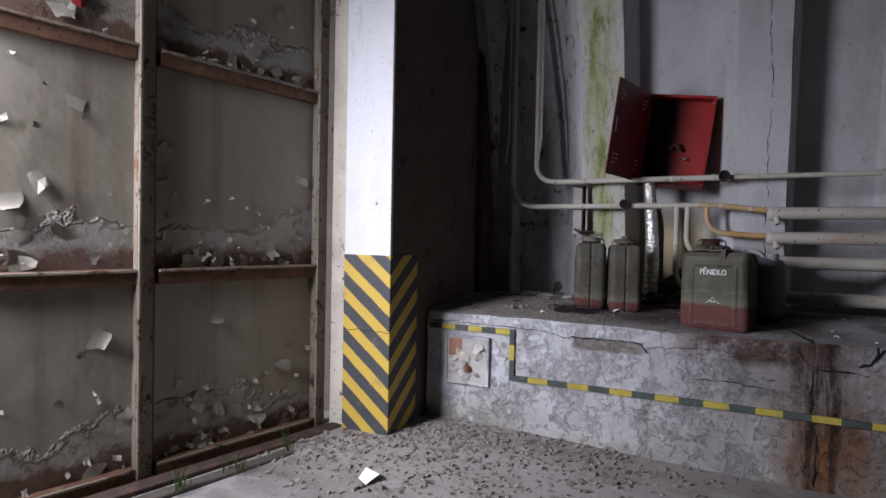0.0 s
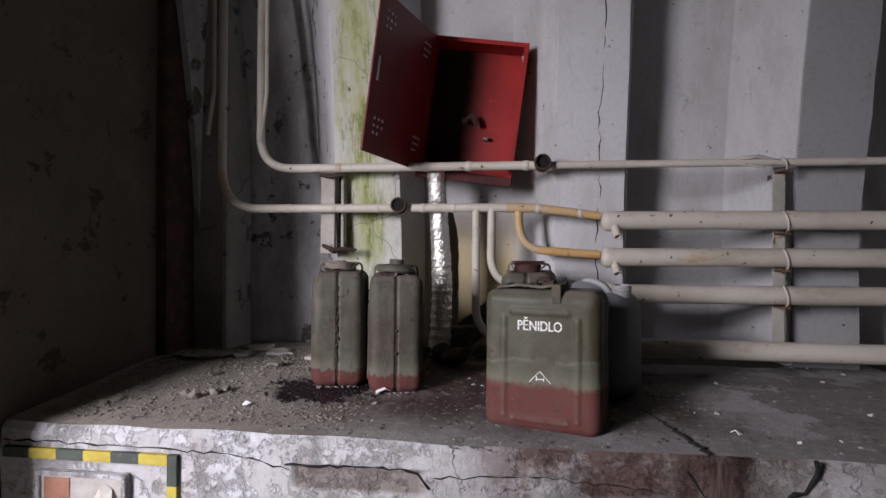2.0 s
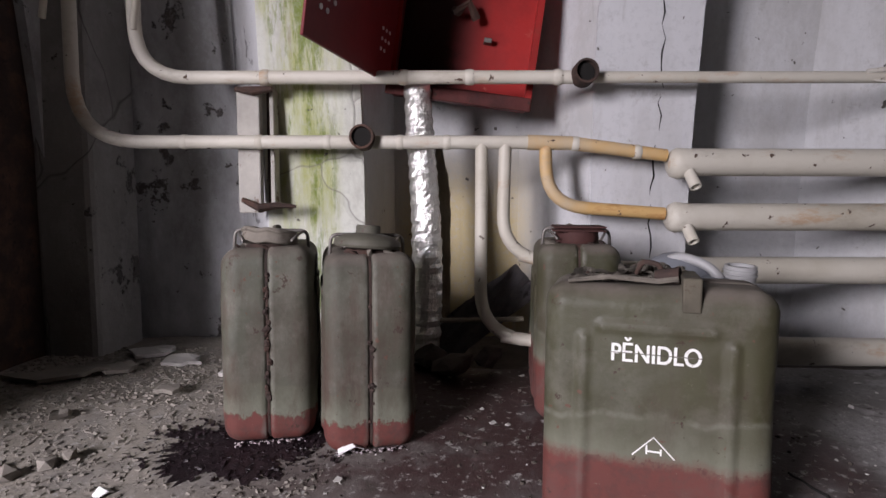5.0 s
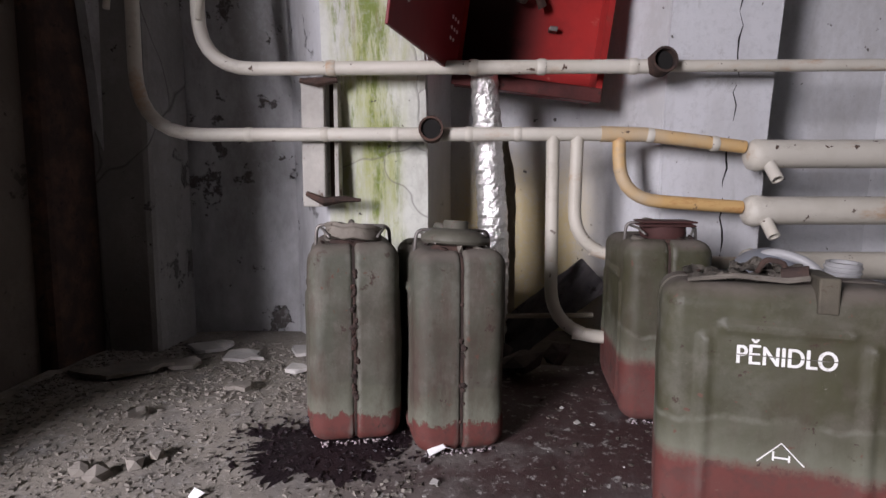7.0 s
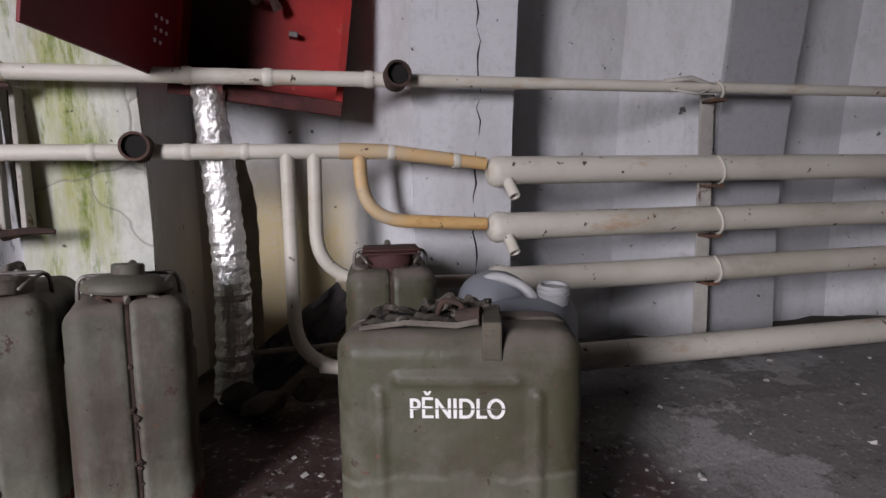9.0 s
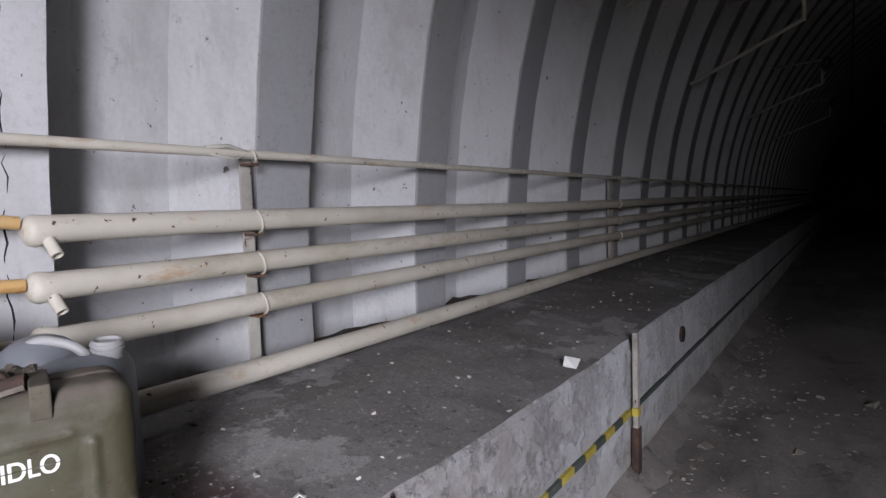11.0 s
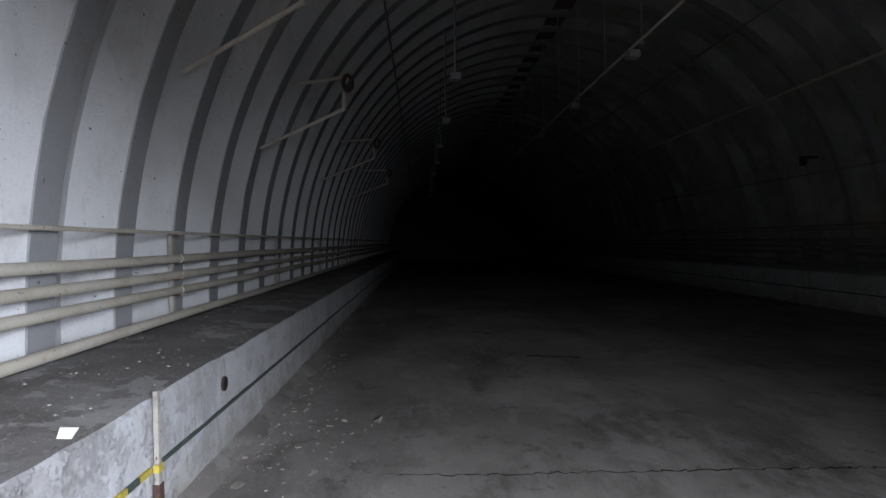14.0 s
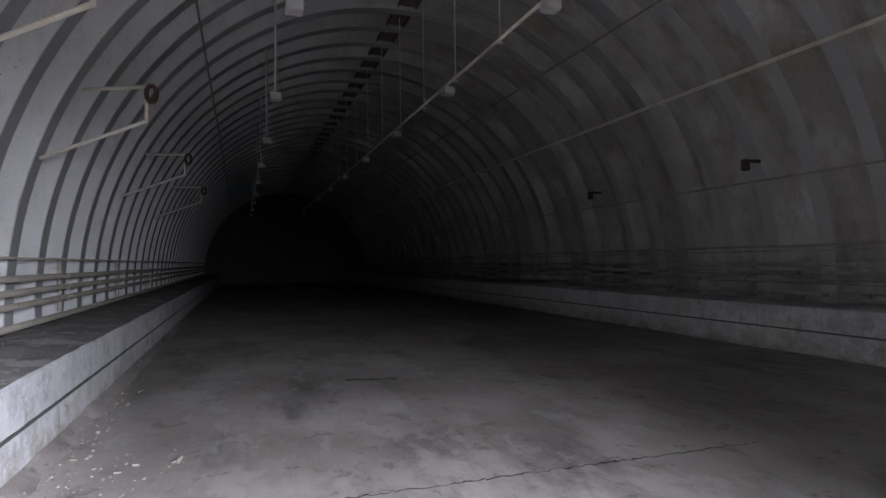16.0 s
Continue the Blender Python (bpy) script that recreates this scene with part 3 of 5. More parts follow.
def box(x0, x1, y0, y1, z0, z1, bevel=0.0, seg=2, bm=None):
    b2 = bmesh.new()
    bmesh.ops.create_cube(b2, size=1)
    for v in b2.verts:
        v.co = ((x0 + x1) / 2 + v.co.x * (x1 - x0), (y0 + y1) / 2 + v.co.y * (y1 - y0), (z0 + z1) / 2 + v.co.z * (z1 - z0))
    if bevel:
        bmesh.ops.bevel(b2, geom=b2.edges[:], offset=bevel, segments=seg, affect="EDGES", profile=0.5)
    return merge(bm, b2)


def merge(bm, other):
    if bm is None:
        return other
    me = bpy.data.meshes.new("tmp")
    other.to_mesh(me)
    other.free()
    bm.from_mesh(me)
    bpy.data.meshes.remove(me)
    return bm


def moved(bm, m):
    bmesh.ops.transform(bm, matrix=m, verts=bm.verts[:])
    return bm


def tube(points, r, seg=12, bm=None, caps=True, wobble=0.0):
    """A round bar or pipe along the points; r is one radius or one per point."""
    bm = bm or bmesh.new()
    pts = [Vector(p) for p in points]
    rs = r if isinstance(r, (list, tuple)) else [r] * len(pts)
    rings, ref = [], None
    for i, p in enumerate(pts):
        d = (pts[min(i + 1, len(pts) - 1)] - pts[max(i - 1, 0)]).normalized()
        if ref is None:
            ref = d.orthogonal().normalized()
        ref = (ref - d * ref.dot(d)).normalized()
        side = d.cross(ref)
        ring = []
        for k in range(seg):
            a = 2 * math.pi * k / seg
            rr = rs[i] * (1 + wobble * random.uniform(-1, 1))
            ring.append(bm.verts.new(p + (ref * math.cos(a) + side * math.sin(a)) * rr))
        rings.append(ring)
    for a, b in zip(rings, rings[1:]):
        for k in range(seg):
            bm.faces.new((a[k], a[(k + 1) % seg], b[(k + 1) % seg], b[k]))
    if caps:
        bm.faces.new(rings[0][::-1])
        bm.faces.new(rings[-1])
    return bm


def bend(points, radius, n=7):
    """The polyline with its corners rounded."""
    pts = [Vector(p) for p in points]
    out = [pts[0]]
    for a, b, c in zip(pts, pts[1:], pts[2:]):
        u, v = (a - b).normalized(), (c - b).normalized()
        p, q = b + u * radius, b + v * radius
        for k in range(n + 1):
            s = k / n
            out.append(p * (1 - s) ** 2 + b * 2 * s * (1 - s) + q * s * s)
    out.append(pts[-1])
    return out


def lathe(profile, seg=20, bm=None, m=None):
    """A turned shape about z: profile of (radius, height)."""
    b2 = bmesh.new()
    rings = [[b2.verts.new((r * math.cos(2 * math.pi * k / seg), r * math.sin(2 * math.pi * k / seg), z)) for k in range(seg)] for r, z in profile]
    for a, b in zip(rings, rings[1:]):
        for k in range(seg):
            b2.faces.new((a[k], a[(k + 1) % seg], b[(k + 1) % seg], b[k]))
    b2.faces.new(rings[0][::-1])
    b2.faces.new(rings[-1])
    if m is not None:
        moved(b2, m)
    return merge(bm, b2)


def ring_pipe(p, d, r, length, wall=0.006, seg=20, bm=None):
    """A short open pipe: outer and inner skin, from p along d."""
    q = Vector(d).normalized().to_track_quat("Z", "Y").to_matrix().to_4x4()
    prof = [(r * 0.2, 0.0), (r, 0.0), (r, length), (r - wall, length), (r - wall, 0.012), (0.0005, 0.012)]
    return lathe(prof, seg, bm, Matrix.Translation(p) @ q)


def chip_bm(size, flat=0.35, bm=None, rnd=random):
    b2 = bmesh.new()
    bmesh.ops.create_icosphere(b2, subdivisions=1, radius=size)
    for v in b2.verts:
        v.co = Vector((v.co.x * rnd.uniform(0.6, 1.3), v.co.y * rnd.uniform(0.6, 1.3), v.co.z * flat * rnd.uniform(0.6, 1.3)))
    return merge(bm, b2)


def warped_plate(x0, x1, y0, y1, z, amp, seed, hole=None):
    """A crumpled sheet-metal plate, 2 mm thick, with an optional torn round hole (x, y, radius)."""
    bm = bmesh.new()
    nx, ny = 22, 14
    g = [[bm.verts.new((x0 + (x1 - x0) * i / nx + 0.004 * noise.noise((i * 0.7, j * 0.7, seed)), y0 + (y1 - y0) * j / ny + 0.004 * noise.noise((i * 0.6, j * 0.8, seed + 4)),
                        z + amp * noise.noise((i * 0.27, j * 0.33, seed + 9)) + 0.4 * amp * noise.noise((i * 0.8, j * 0.8, seed + 2)))) for j in range(ny + 1)] for i in range(nx + 1)]
    for i in range(nx):
        for j in range(ny):
            c = (g[i][j].co + g[i + 1][j + 1].co) / 2
            if hole and math.hypot(c.x - hole[0], (c.y - hole[1]) * 1.2) < hole[2] * (1 + 0.3 * noise.noise((c.x * 60, c.y * 60, seed))):
                continue
            bm.faces.new((g[i][j], g[i + 1][j], g[i + 1][j + 1], g[i][j + 1]))
    bmesh.ops.solidify(bm, geom=bm.faces[:], thickness=0.002)
    return bm


# ---- the shelter ----
RIB0, PITCH, RIBW, VALLEY = 2.10, 0.968, 0.30, 0.28   # first rib's edge, spacing, width, depth of the troughs
CY, HALF, SPRING, FAR = -1.55, 5.73, 0.90, 46.0      # middle of the vault, half width to the ribs, height of the springing, far end
CROWN = 5.85                                        # rise above the springing


def arch_point(s, out=0.0):
    """A point of the vault's section: s from 0 (near wall's foot) over the crown to 1; out: metres outward."""
    foot = 0.08
    if s < foot:
        return CY + HALF + out, 0.3 + (SPRING - 0.3) * s / foot
    if s > 1 - foot:
        return CY - HALF - out, 0.3 + (SPRING - 0.3) * (1 - s) / foot
    a = math.pi * (s - foot) / (1 - 2 * foot)
    return CY + (HALF + out) * math.cos(a), SPRING + (CROWN + out) * math.sin(a)


def rib_width(n):
    return RIBW if n < 1 else RIBW - 0.035


def vault_mesh(x_start, x_end, steps=64):
    bm = bmesh.new()
    xs = []
    n = math.floor((x_start - RIB0) / PITCH) - 1
    while RIB0 + n * PITCH < x_end + PITCH:
        x = RIB0 + n * PITCH
        w = rib_width(n)
        xs += [(x, 0), (x + w, 0), (x + w + 0.06, VALLEY), (x + 0.79, VALLEY)]
        n += 1
    xs = [p for p in xs if x_start < p[0] < x_end]
    rows = []
    for x, out in xs:
        rows.append([bm.verts.new((x, *arch_point(k / steps, out))) for k in range(steps + 1)])
    for a, b in zip(rows, rows[1:]):
        for k in range(steps):
            bm.faces.new((a[k], b[k], b[k + 1], a[k + 1]))
    return bm


vault_bm = vault_mesh(0.36, FAR)
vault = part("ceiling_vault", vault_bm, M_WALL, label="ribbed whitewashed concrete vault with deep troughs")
tagged(vault, kind="structure", category="vault")
solid = vault.modifiers.new("thickness", "SOLIDIFY")
solid.thickness, solid.offset = 0.25, -1.0

# faces of the ribs: slightly greyer, proud of the vault
for n in range(-1, 45):
    x, w = RIB0 + n * PITCH, rib_width(n)
    bm = bmesh.new()
    last = None
    steps = 150 if n < 9 else 56
    for k in range(steps + 1):
        y, z = arch_point(k / steps, 0.05)
        y2, z2 = arch_point(k / steps, -0.012)
        q = k / steps * 19
        j = 0.012 * noise.noise((q * 2.1, n, 0)) + 0.006 * noise.noise((q * 9, n, 4))
        jr = 0.012 * noise.noise((q * 1.9, n, 9)) + 0.006 * noise.noise((q * 9, n, 7))
        ring = [bm.verts.new((x - 0.004 + j, y, z)), bm.verts.new((x + 0.006 + j, y2, z2)), bm.verts.new((x + w - 0.006 - jr, y2, z2)), bm.verts.new((x + w + 0.004 - jr, y, z))]
        if last:
            for i in range(3):
                bm.faces.new((last[i], last[i + 1], ring[i + 1], ring[i]))
        last = ring
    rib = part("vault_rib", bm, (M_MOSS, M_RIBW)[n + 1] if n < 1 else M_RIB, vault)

# rusted joint between the vault and the end wall
joint = thing("wall_joint", "dark rusty vertical joint in the wall corner", "wall", kind="structure")
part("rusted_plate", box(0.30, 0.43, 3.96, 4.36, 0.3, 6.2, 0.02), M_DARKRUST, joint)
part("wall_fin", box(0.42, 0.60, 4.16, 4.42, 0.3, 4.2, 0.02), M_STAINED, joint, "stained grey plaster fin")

# end wall with the gate opening
end_wall = thing("wall_gate_end", "thick end wall with a wide gate opening", "wall", kind="structure")
part("end_pier", box(0.08, 0.38, 2.77, 3.97, -0.05, 6.9, 0.012), M_END, end_wall, "brown plaster side of the pier, darkened as its shaded side")
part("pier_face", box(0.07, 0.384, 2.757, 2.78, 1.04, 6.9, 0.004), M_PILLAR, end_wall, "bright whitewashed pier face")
part("pier_stripes_front", box(0.07, 0.390, 2.752, 2.775, 0.03, 1.05, 0.004), M_STRIPEF, end_wall, "yellow and black hazard stripes, worn")
part("pier_stripes_side", box(0.372, 0.392, 2.76, 3.06, 0.03, 1.05, 0.003), M_STRIPES, end_wall, "yellow and black hazard stripes, worn")
part("pier_foot", box(0.09, 0.37, 2.762, 2.80, -0.02, 0.035), M_BRICK, end_wall, "bare red brick at the foot")
part("gate_jamb", box(-0.06, 0.075, 2.80, 3.2, -0.05, 6.9, 0.008), M_JAMB, end_wall, "peeling cream-painted jamb")
# unseen masonry, lintel and leaves added to seal the end round the light opening
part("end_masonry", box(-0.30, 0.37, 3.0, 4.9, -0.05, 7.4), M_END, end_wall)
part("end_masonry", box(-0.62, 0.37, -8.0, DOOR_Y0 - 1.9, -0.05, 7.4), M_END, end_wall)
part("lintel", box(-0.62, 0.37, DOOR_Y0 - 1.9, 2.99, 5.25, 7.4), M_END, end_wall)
part("closed_leaf", box(-0.62, -0.52, DOOR_Y0 - 1.9, DOOR_Y0, -0.05, 5.25), M_GATE, end_wall, "unseen leaf added to bound the light opening")
part("fixed_leaf", box(-0.62, -0.52, DOOR_Y0, DOOR_Y1, DOOR_Z, 5.25), M_GATE, end_wall, "unseen panel added above the light opening")
# dark wall added where the hall fades to black; its end is unseen
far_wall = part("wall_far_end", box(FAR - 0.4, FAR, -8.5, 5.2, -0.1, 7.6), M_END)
tagged(far_wall, "dark far end wall added to close the unseen end of the hall", "wall", kind="structure")


# floor: one sheet, gently uneven
def floor_mesh():
    bm = bmesh.new()
    xs = [-90, -20, -6, -2] + [-1 + 0.25 * i for i in range(45)] + [11, 13, 16, 20, 26, 34, 46, 90]
    ys = [-90, -20, -9] + [-8 + 0.3 * i for i in range(38)] + [4, 6, 20, 90]
    grid = []
    for x in xs:
        row = []
        for y in ys:
            near = max(0.0, 1 - math.hypot(x - 0.8, y - 3.0) / 1.5)
            z = 0.010 * noise.noise((x * 0.9, y * 0.9, 0)) + 0.05 * near
            row.append(bm.verts.new((x, y, z)))
        grid.append(row)
    for a, b in zip(grid, grid[1:]):
        for k in range(len(ys) - 1):
            bm.faces.new((a[k], b[k], b[k + 1], a[k + 1]))
    return bm


floor = tagged(part("floor", floor_mesh(), M_FLOOR, smooth=True), "cracked and stained grey concrete floor", "floor", kind="structure")


# raised ledges along both walls
def ledge_z(x, y):
    d = max(0.0, min(1.0, (y - 3.2) / 0.6))
    return 0.69 + 0.055 * d + 0.012 * noise.noise((x * 1.3, y * 2.0, 3.0)) + 0.006 * noise.noise((x * 6, y * 6, 1.0))


def ledge_body(x0, x1, step, front=3.19, back=4.45, seed=0.0):
    """One stretch of the near ledge: rough front, worn top edge, uneven top."""
    bm = bmesh.new()
    n = max(2, round((x1 - x0) / step))
    rows = []
    for i in range(n + 1):
        x = x0 + (x1 - x0) * i / n
        worn = 0.012 + 0.02 * max(0, noise.noise((x * 3.1, 7.0, seed)))
        ring = []
        for z in (-0.05, 0.12, 0.25, 0.38, 0.50, 0.60):
            ring.append((x, front + 0.010 * noise.noise((x * 4, z * 5, seed)), z))
        ring.append((x, front + 0.004, ledge_z(x, 3.2) - worn - 0.008))
        ring.append((x, front + worn + 0.006, ledge_z(x, 3.2)))
        for y in (3.26, 3.36, 3.46, 3.56, 3.66, 3.78, 3.92, 4.08, 4.25, back):
            ring.append((x, y, ledge_z(x, y)))
        rows.append([bm.verts.new(p) for p in ring])
    for a, b in zip(rows, rows[1:]):
        for k in range(len(a) - 1):
            f = bm.faces.new((a[k], b[k], b[k + 1], a[k + 1]))
            f.material_index = 1 if k < 7 else 0
    bm.faces.new(rows[0])
    bm.faces.new(rows[-1][::-1])
    return bm


ledge = part("ledge_near", ledge_body(0.40, 9.0, 0.06), M_LTOP, label="raised concrete ledge with flaking whitewashed front and dusty top")
ledge.data.materials.append(M_LFRONT)
tagged(ledge, category="ledge", kind="structure")
for a, b in ((9.0, FAR - 0.4),):
    more = part("ledge_block", ledge_body(a, b, 0.08 if a < 5 else 0.5, seed=a), M_LTOP, ledge)
    more.data.materials.append(M_LFRONT)
ledge_r = part("ledge_far_side", box(1.0, FAR - 0.4, -7.6, -6.22, -0.05, 0.71, 0.02), M_LFRONT, label="raised whitewashed concrete ledge along the opposite wall")
tagged(ledge_r, category="ledge", kind="structure")
part("marking_line", box(3.0, FAR - 0.5, -6.225, -6.214, 0.34, 0.365), M_GRN, ledge_r, "thin dark painted line")

# dirt banked up along the foot of the ledge
fillet = bmesh.new()
last = None
for k in range(170):
    x = 2.7 + 0.05 * k if k < 150 else 10.2 + 1.5 * (k - 150)
    hgt = (0.075 + 0.03 * noise.noise((x * 1.7, 0, 5)) + 0.012 * noise.noise((x * 9, 1, 5))) * min(1.0, k / 20)
    wid = 0.10 + 0.05 * noise.noise((x * 2.3, 3, 5)) + 0.02 * noise.noise((x * 11, 2, 5))
    ring = [fillet.verts.new(p) for p in ((x, 3.205, hgt + 0.012), (x, 3.19 - wid * 0.35, hgt * 0.72), (x, 3.19 - wid * 0.8, hgt * 0.22), (x, 3.19 - wid * 1.6, -0.012))]
    if last:
        for i in range(3):
            fillet.faces.new((last[i], last[i + 1], ring[i + 1], ring[i]))
    last = ring
tagged(part("ledge_foot_dirt", fillet, M_FLOOR, smooth=True), "grey dirt banked along the foot of the ledge", "dirt", kind="stuff")

# dark strip with flanges, in place of the dark groove along the crown
channel = thing("crown_strip", "long dark strip in place of the dark groove along the crown of the vault", "duct", kind="structure")
part("web", box(3.0, FAR - 0.5, CY - 0.17, CY + 0.17, 6.80, 6.84), M_END, channel)
for sgn in (-1, 1):
    part("flange", box(3.0, FAR - 0.5, CY + sgn * 0.19 - 0.012, CY + sgn * 0.19 + 0.012, 6.765, 6.84), M_END, channel)

# crack down the face of the rib beside the cabinet, and across the striped pier
pts, rs = [], []
for k in range(70):
    z = 0.82 + k * 0.035
    y = arch_point(0.08 * (z - 0.3) / (SPRING - 0.3), -0.012)[0] if z < SPRING else CY + (HALF - 0.012) * math.sqrt(1 - ((z - SPRING) / (CROWN - 0.012)) ** 2)
    pts.append((2.285 + 0.03 * noise.noise((z * 2.2, 3, 0)) + random.uniform(-0.008, 0.008), y + 0.001, z))
    rs.append(random.uniform(0.0006, 0.0036))
part("rib_crack", tube(pts, rs, 6), M_BLACK, vault, "thin jagged crack")
part("pier_crack", tube([(0.07 + 0.02 * k, 2.7525, 0.615 + random.uniform(-0.006, 0.006)) for k in range(17)], 0.002, 5), M_BLACK, end_wall, "thin crack")


# ---- pipes along the near wall ----
PY = 4.04


def collar(bm, p, d, r, length=0.02):
    q = Vector(d).normalized().to_track_quat("Z", "Y").to_matrix().to_4x4()
    return lathe([(r * 0.9, -length), (r, -length * 0.6), (r, length * 0.6), (r * 0.9, length)], 16, bm, Matrix.Translation(p) @ q)


upper = thing("upper_pipe", "thin cream-painted steel pipe bent up the wall", "pipe")
bm = tube(bend([(0.82, 4.07, 4.3), (0.82, PY, 1.60), (0.86, PY, 1.567), (2.02, PY, 1.572)][:1] + [(0.82, PY, 1.572), (2.02, PY, 1.572)], 0.15), 0.0185, 14)
part("bent_length", bm, M_PIPE, upper, smooth=2)
part("straight_length", tube([(2.02, PY, 1.572), (12, PY, 1.567), (28, PY, 1.567), (FAR - 0.5, PY, 1.567)], 0.0155, 12), M_PIPE, upper, smooth=2)
part("tee_stub", ring_pipe((2.045, PY, 1.575), (0.05, -1, 0.1), 0.033, 0.05), M_DARKRUST, upper, "open rusty pipe end", smooth=2)
for x in (1.18, 1.56, 1.74, 1.98):
    part("weld_collar", collar(None, (x, PY, 1.572), (1, 0, 0), 0.0215, 0.012), M_PIPE, upper, "rust-stained weld collar", smooth=2)
part("torn_wire", tube([(2.80, 4.03, 1.585), (2.88, 4.02, 1.592), (2.97, 4.03, 1.575), (2.90, 4.02, 1.55), (2.82, 4.03, 1.562)], [0.006, 0.008, 0.004, 0.005, 0.003], 6), M_BRACKET, upper, "torn wire wrap", smooth=True)

# black disc inside the tee paints the shade of its bore
part("bore", lathe([(0.0255, 0), (0.0255, 0.003)], 18, None, pose(2.046, PY - 0.030, 1.578, 90)), M_BLACK, upper, "black disc for the shade in the bore")
lower = thing("lower_pipe", "cream-painted steel pipe with rusty branches", "pipe")
part("bent_length", tube(bend([(0.64, 4.07, 4.3), (0.64, PY, 1.397), (1.92, PY, 1.397)], 0.18), 0.0185, 14), M_PIPE, lower, smooth=2)
part("rusty_length", tube([(1.90, PY, 1.397), (2.02, PY, 1.395), (2.28, PY, 1.362)], [0.021, 0.019, 0.017], 14), M_PIPER, lower, "rust-stained cream pipe", smooth=2)
part("tee_stub", ring_pipe((1.45, PY, 1.405), (0.0, -1, 0.05), 0.033, 0.05), M_DARKRUST, lower, "open rusty pipe end", smooth=2)
part("rusty_branch", tube(bend([(1.95, PY, 1.397), (1.955, PY, 1.225), (2.28, PY, 1.203)], 0.11), 0.0175, 14), M_PIPER, lower, "rust-orange branch pipe", smooth=2)
part("branch", tube(bend([(1.84, PY, 1.397), (1.835, PY, 1.10), (1.98, PY, 1.06), (2.3, PY, 1.05)], 0.10), 0.0175, 14), M_PIPE, lower, smooth=2)
part("branch", tube(bend([(1.775, PY, 1.397), (1.775, PY - 0.02, 0.87), (1.95, PY - 0.06, 0.85), (2.3, 3.95, 0.85)], 0.12), 0.0175, 14), M_PIPE, lower, smooth=2)
for x in (0.95, 1.16, 1.35, 1.55, 1.68, 2.03, 2.20):
    part("weld_collar", collar(None, (x, PY, 1.397 if x < 2 else 1.397 - (x - 2.0) * 0.13), (1, 0, 0), 0.0205, 0.010), M_PIPE, lower, "rust-stained weld collar", smooth=2)

# the lower tee's bore is darkened by a black disc too
part("bore", lathe([(0.0255, 0), (0.0255, 0.003)], 18, None, pose(1.45, PY - 0.036, 1.407, 90)), M_BLACK, lower, "black disc for the shade in the bore")
for z, y, stub in ((1.340, PY, True), (1.193, PY, True), (1.05, PY, False), (0.845, 3.95, False)):
    heat = thing("heating_pipe", "thick cream-painted heating pipe on wall brackets" if z > 0.9 else "thick cream-painted heating pipe lying on the ledge", "pipe", group="heating pipes along the wall")
    pts = [(2.285, y, z), (2.295, y, z), (2.31, y, z)]
    rs = [0.022, 0.037, 0.043]
    x = 2.345
    sag = 0.004
    k = 0
    while x < FAR - 0.6:
        pts.append((x, y + 0.003 * math.sin(x * 1.3), z + sag * math.sin(x * 0.9 + z * 9)))
        rs.append(0.0375)
        x += 0.6 if x < 9 else 3.0
    part("pipe_run", tube(pts, rs, 16), M_PIPE, heat, smooth=2)
    for x in (4.05, 6.9, 10.0):
        part("weld_seam", collar(None, (x + z * 0.3, y, z + sag * math.sin((x + z * 0.3) * 0.9 + z * 9)), (1, 0, 0), 0.0395, 0.012), M_PIPE, heat, smooth=2)
    if stub:
        part("drain_stub", ring_pipe((2.335, y - 0.02, z - 0.022), (0.12, -0.55, -0.7), 0.0155, 0.055, 0.004), M_PIPE, heat, "short drain stub", smooth=2)


def rack(x, zlow, material, label):
    t = thing("pipe_bracket", label, "bracket", group="pipe brackets")
    bm = box(x, x + 0.05, 4.085, 4.092, zlow, 1.56, 0.002)
    bm = box(x + 0.044, x + 0.05, 4.085, 4.14, zlow, 1.56, 0.002, bm=bm)
    part("angle_iron", bm, material, t)
    for z in (1.567, 1.34, 1.193, 1.05):
        r = 0.022 if z > 1.5 else 0.041
        hook = [(x + 0.02 + 0.01 * math.cos(a), PY - r * math.sin(a) * 1.05, z - r * math.cos(a) * 1.05) for a in [0.1 + 0.25 * i for i in range(11)]]
        part("hook_clip", tube(hook, 0.0045, 6), M_PIPE, t, smooth=True)
        part("bracket_arm", box(x + 0.005, x + 0.045, PY - 0.01, 4.09, z - r - 0.012, z - r - 0.004), M_RUST, t)
    return t


rack(2.96, 0.80, M_BRACKET, "rusty angle-iron pipe bracket with flaking white paint")
for x in (6.8, 10.63, 14.46, 18.3):
    rack(x, 0.80, M_BRACKET, "rusty angle-iron pipe bracket with flaking white paint")

# white post behind the bent pipes
t = thing("pipe_post", "white-painted steel channel post, rusted at the foot", "bracket")
part("channel", box(1.085, 1.15, 4.07, 4.10, 1.20, 1.55, 0.004), M_BRACKET, t)
part("flange", box(1.172, 1.184, 4.09, 4.14, 1.22, 1.55, 0.002), M_BRACKET, t, "flaking white flange")
# dark strip fills the gap between channel and flange, as its shade
part("web", box(1.150, 1.172, 4.132, 4.14, 1.22, 1.55, 0.002), M_DARKRUST, t, "dark strip standing in for the shaded gap beside the flange")
part("torn_foot", tube([(1.10, 4.06, 1.235), (1.15, 4.05, 1.215), (1.20, 4.06, 1.222), (1.25, 4.07, 1.218)], [0.008, 0.013, 0.011, 0.005], 7, wobble=0.4), M_DARKRUST, t, "torn rusty metal")
part("clamp", tube([(1.09, 4.06, 1.545), (1.14, 4.05, 1.535), (1.19, 4.06, 1.545)], [0.008, 0.012, 0.008], 7, wobble=0.4), M_DARKRUST, t, "torn rusty clamp")

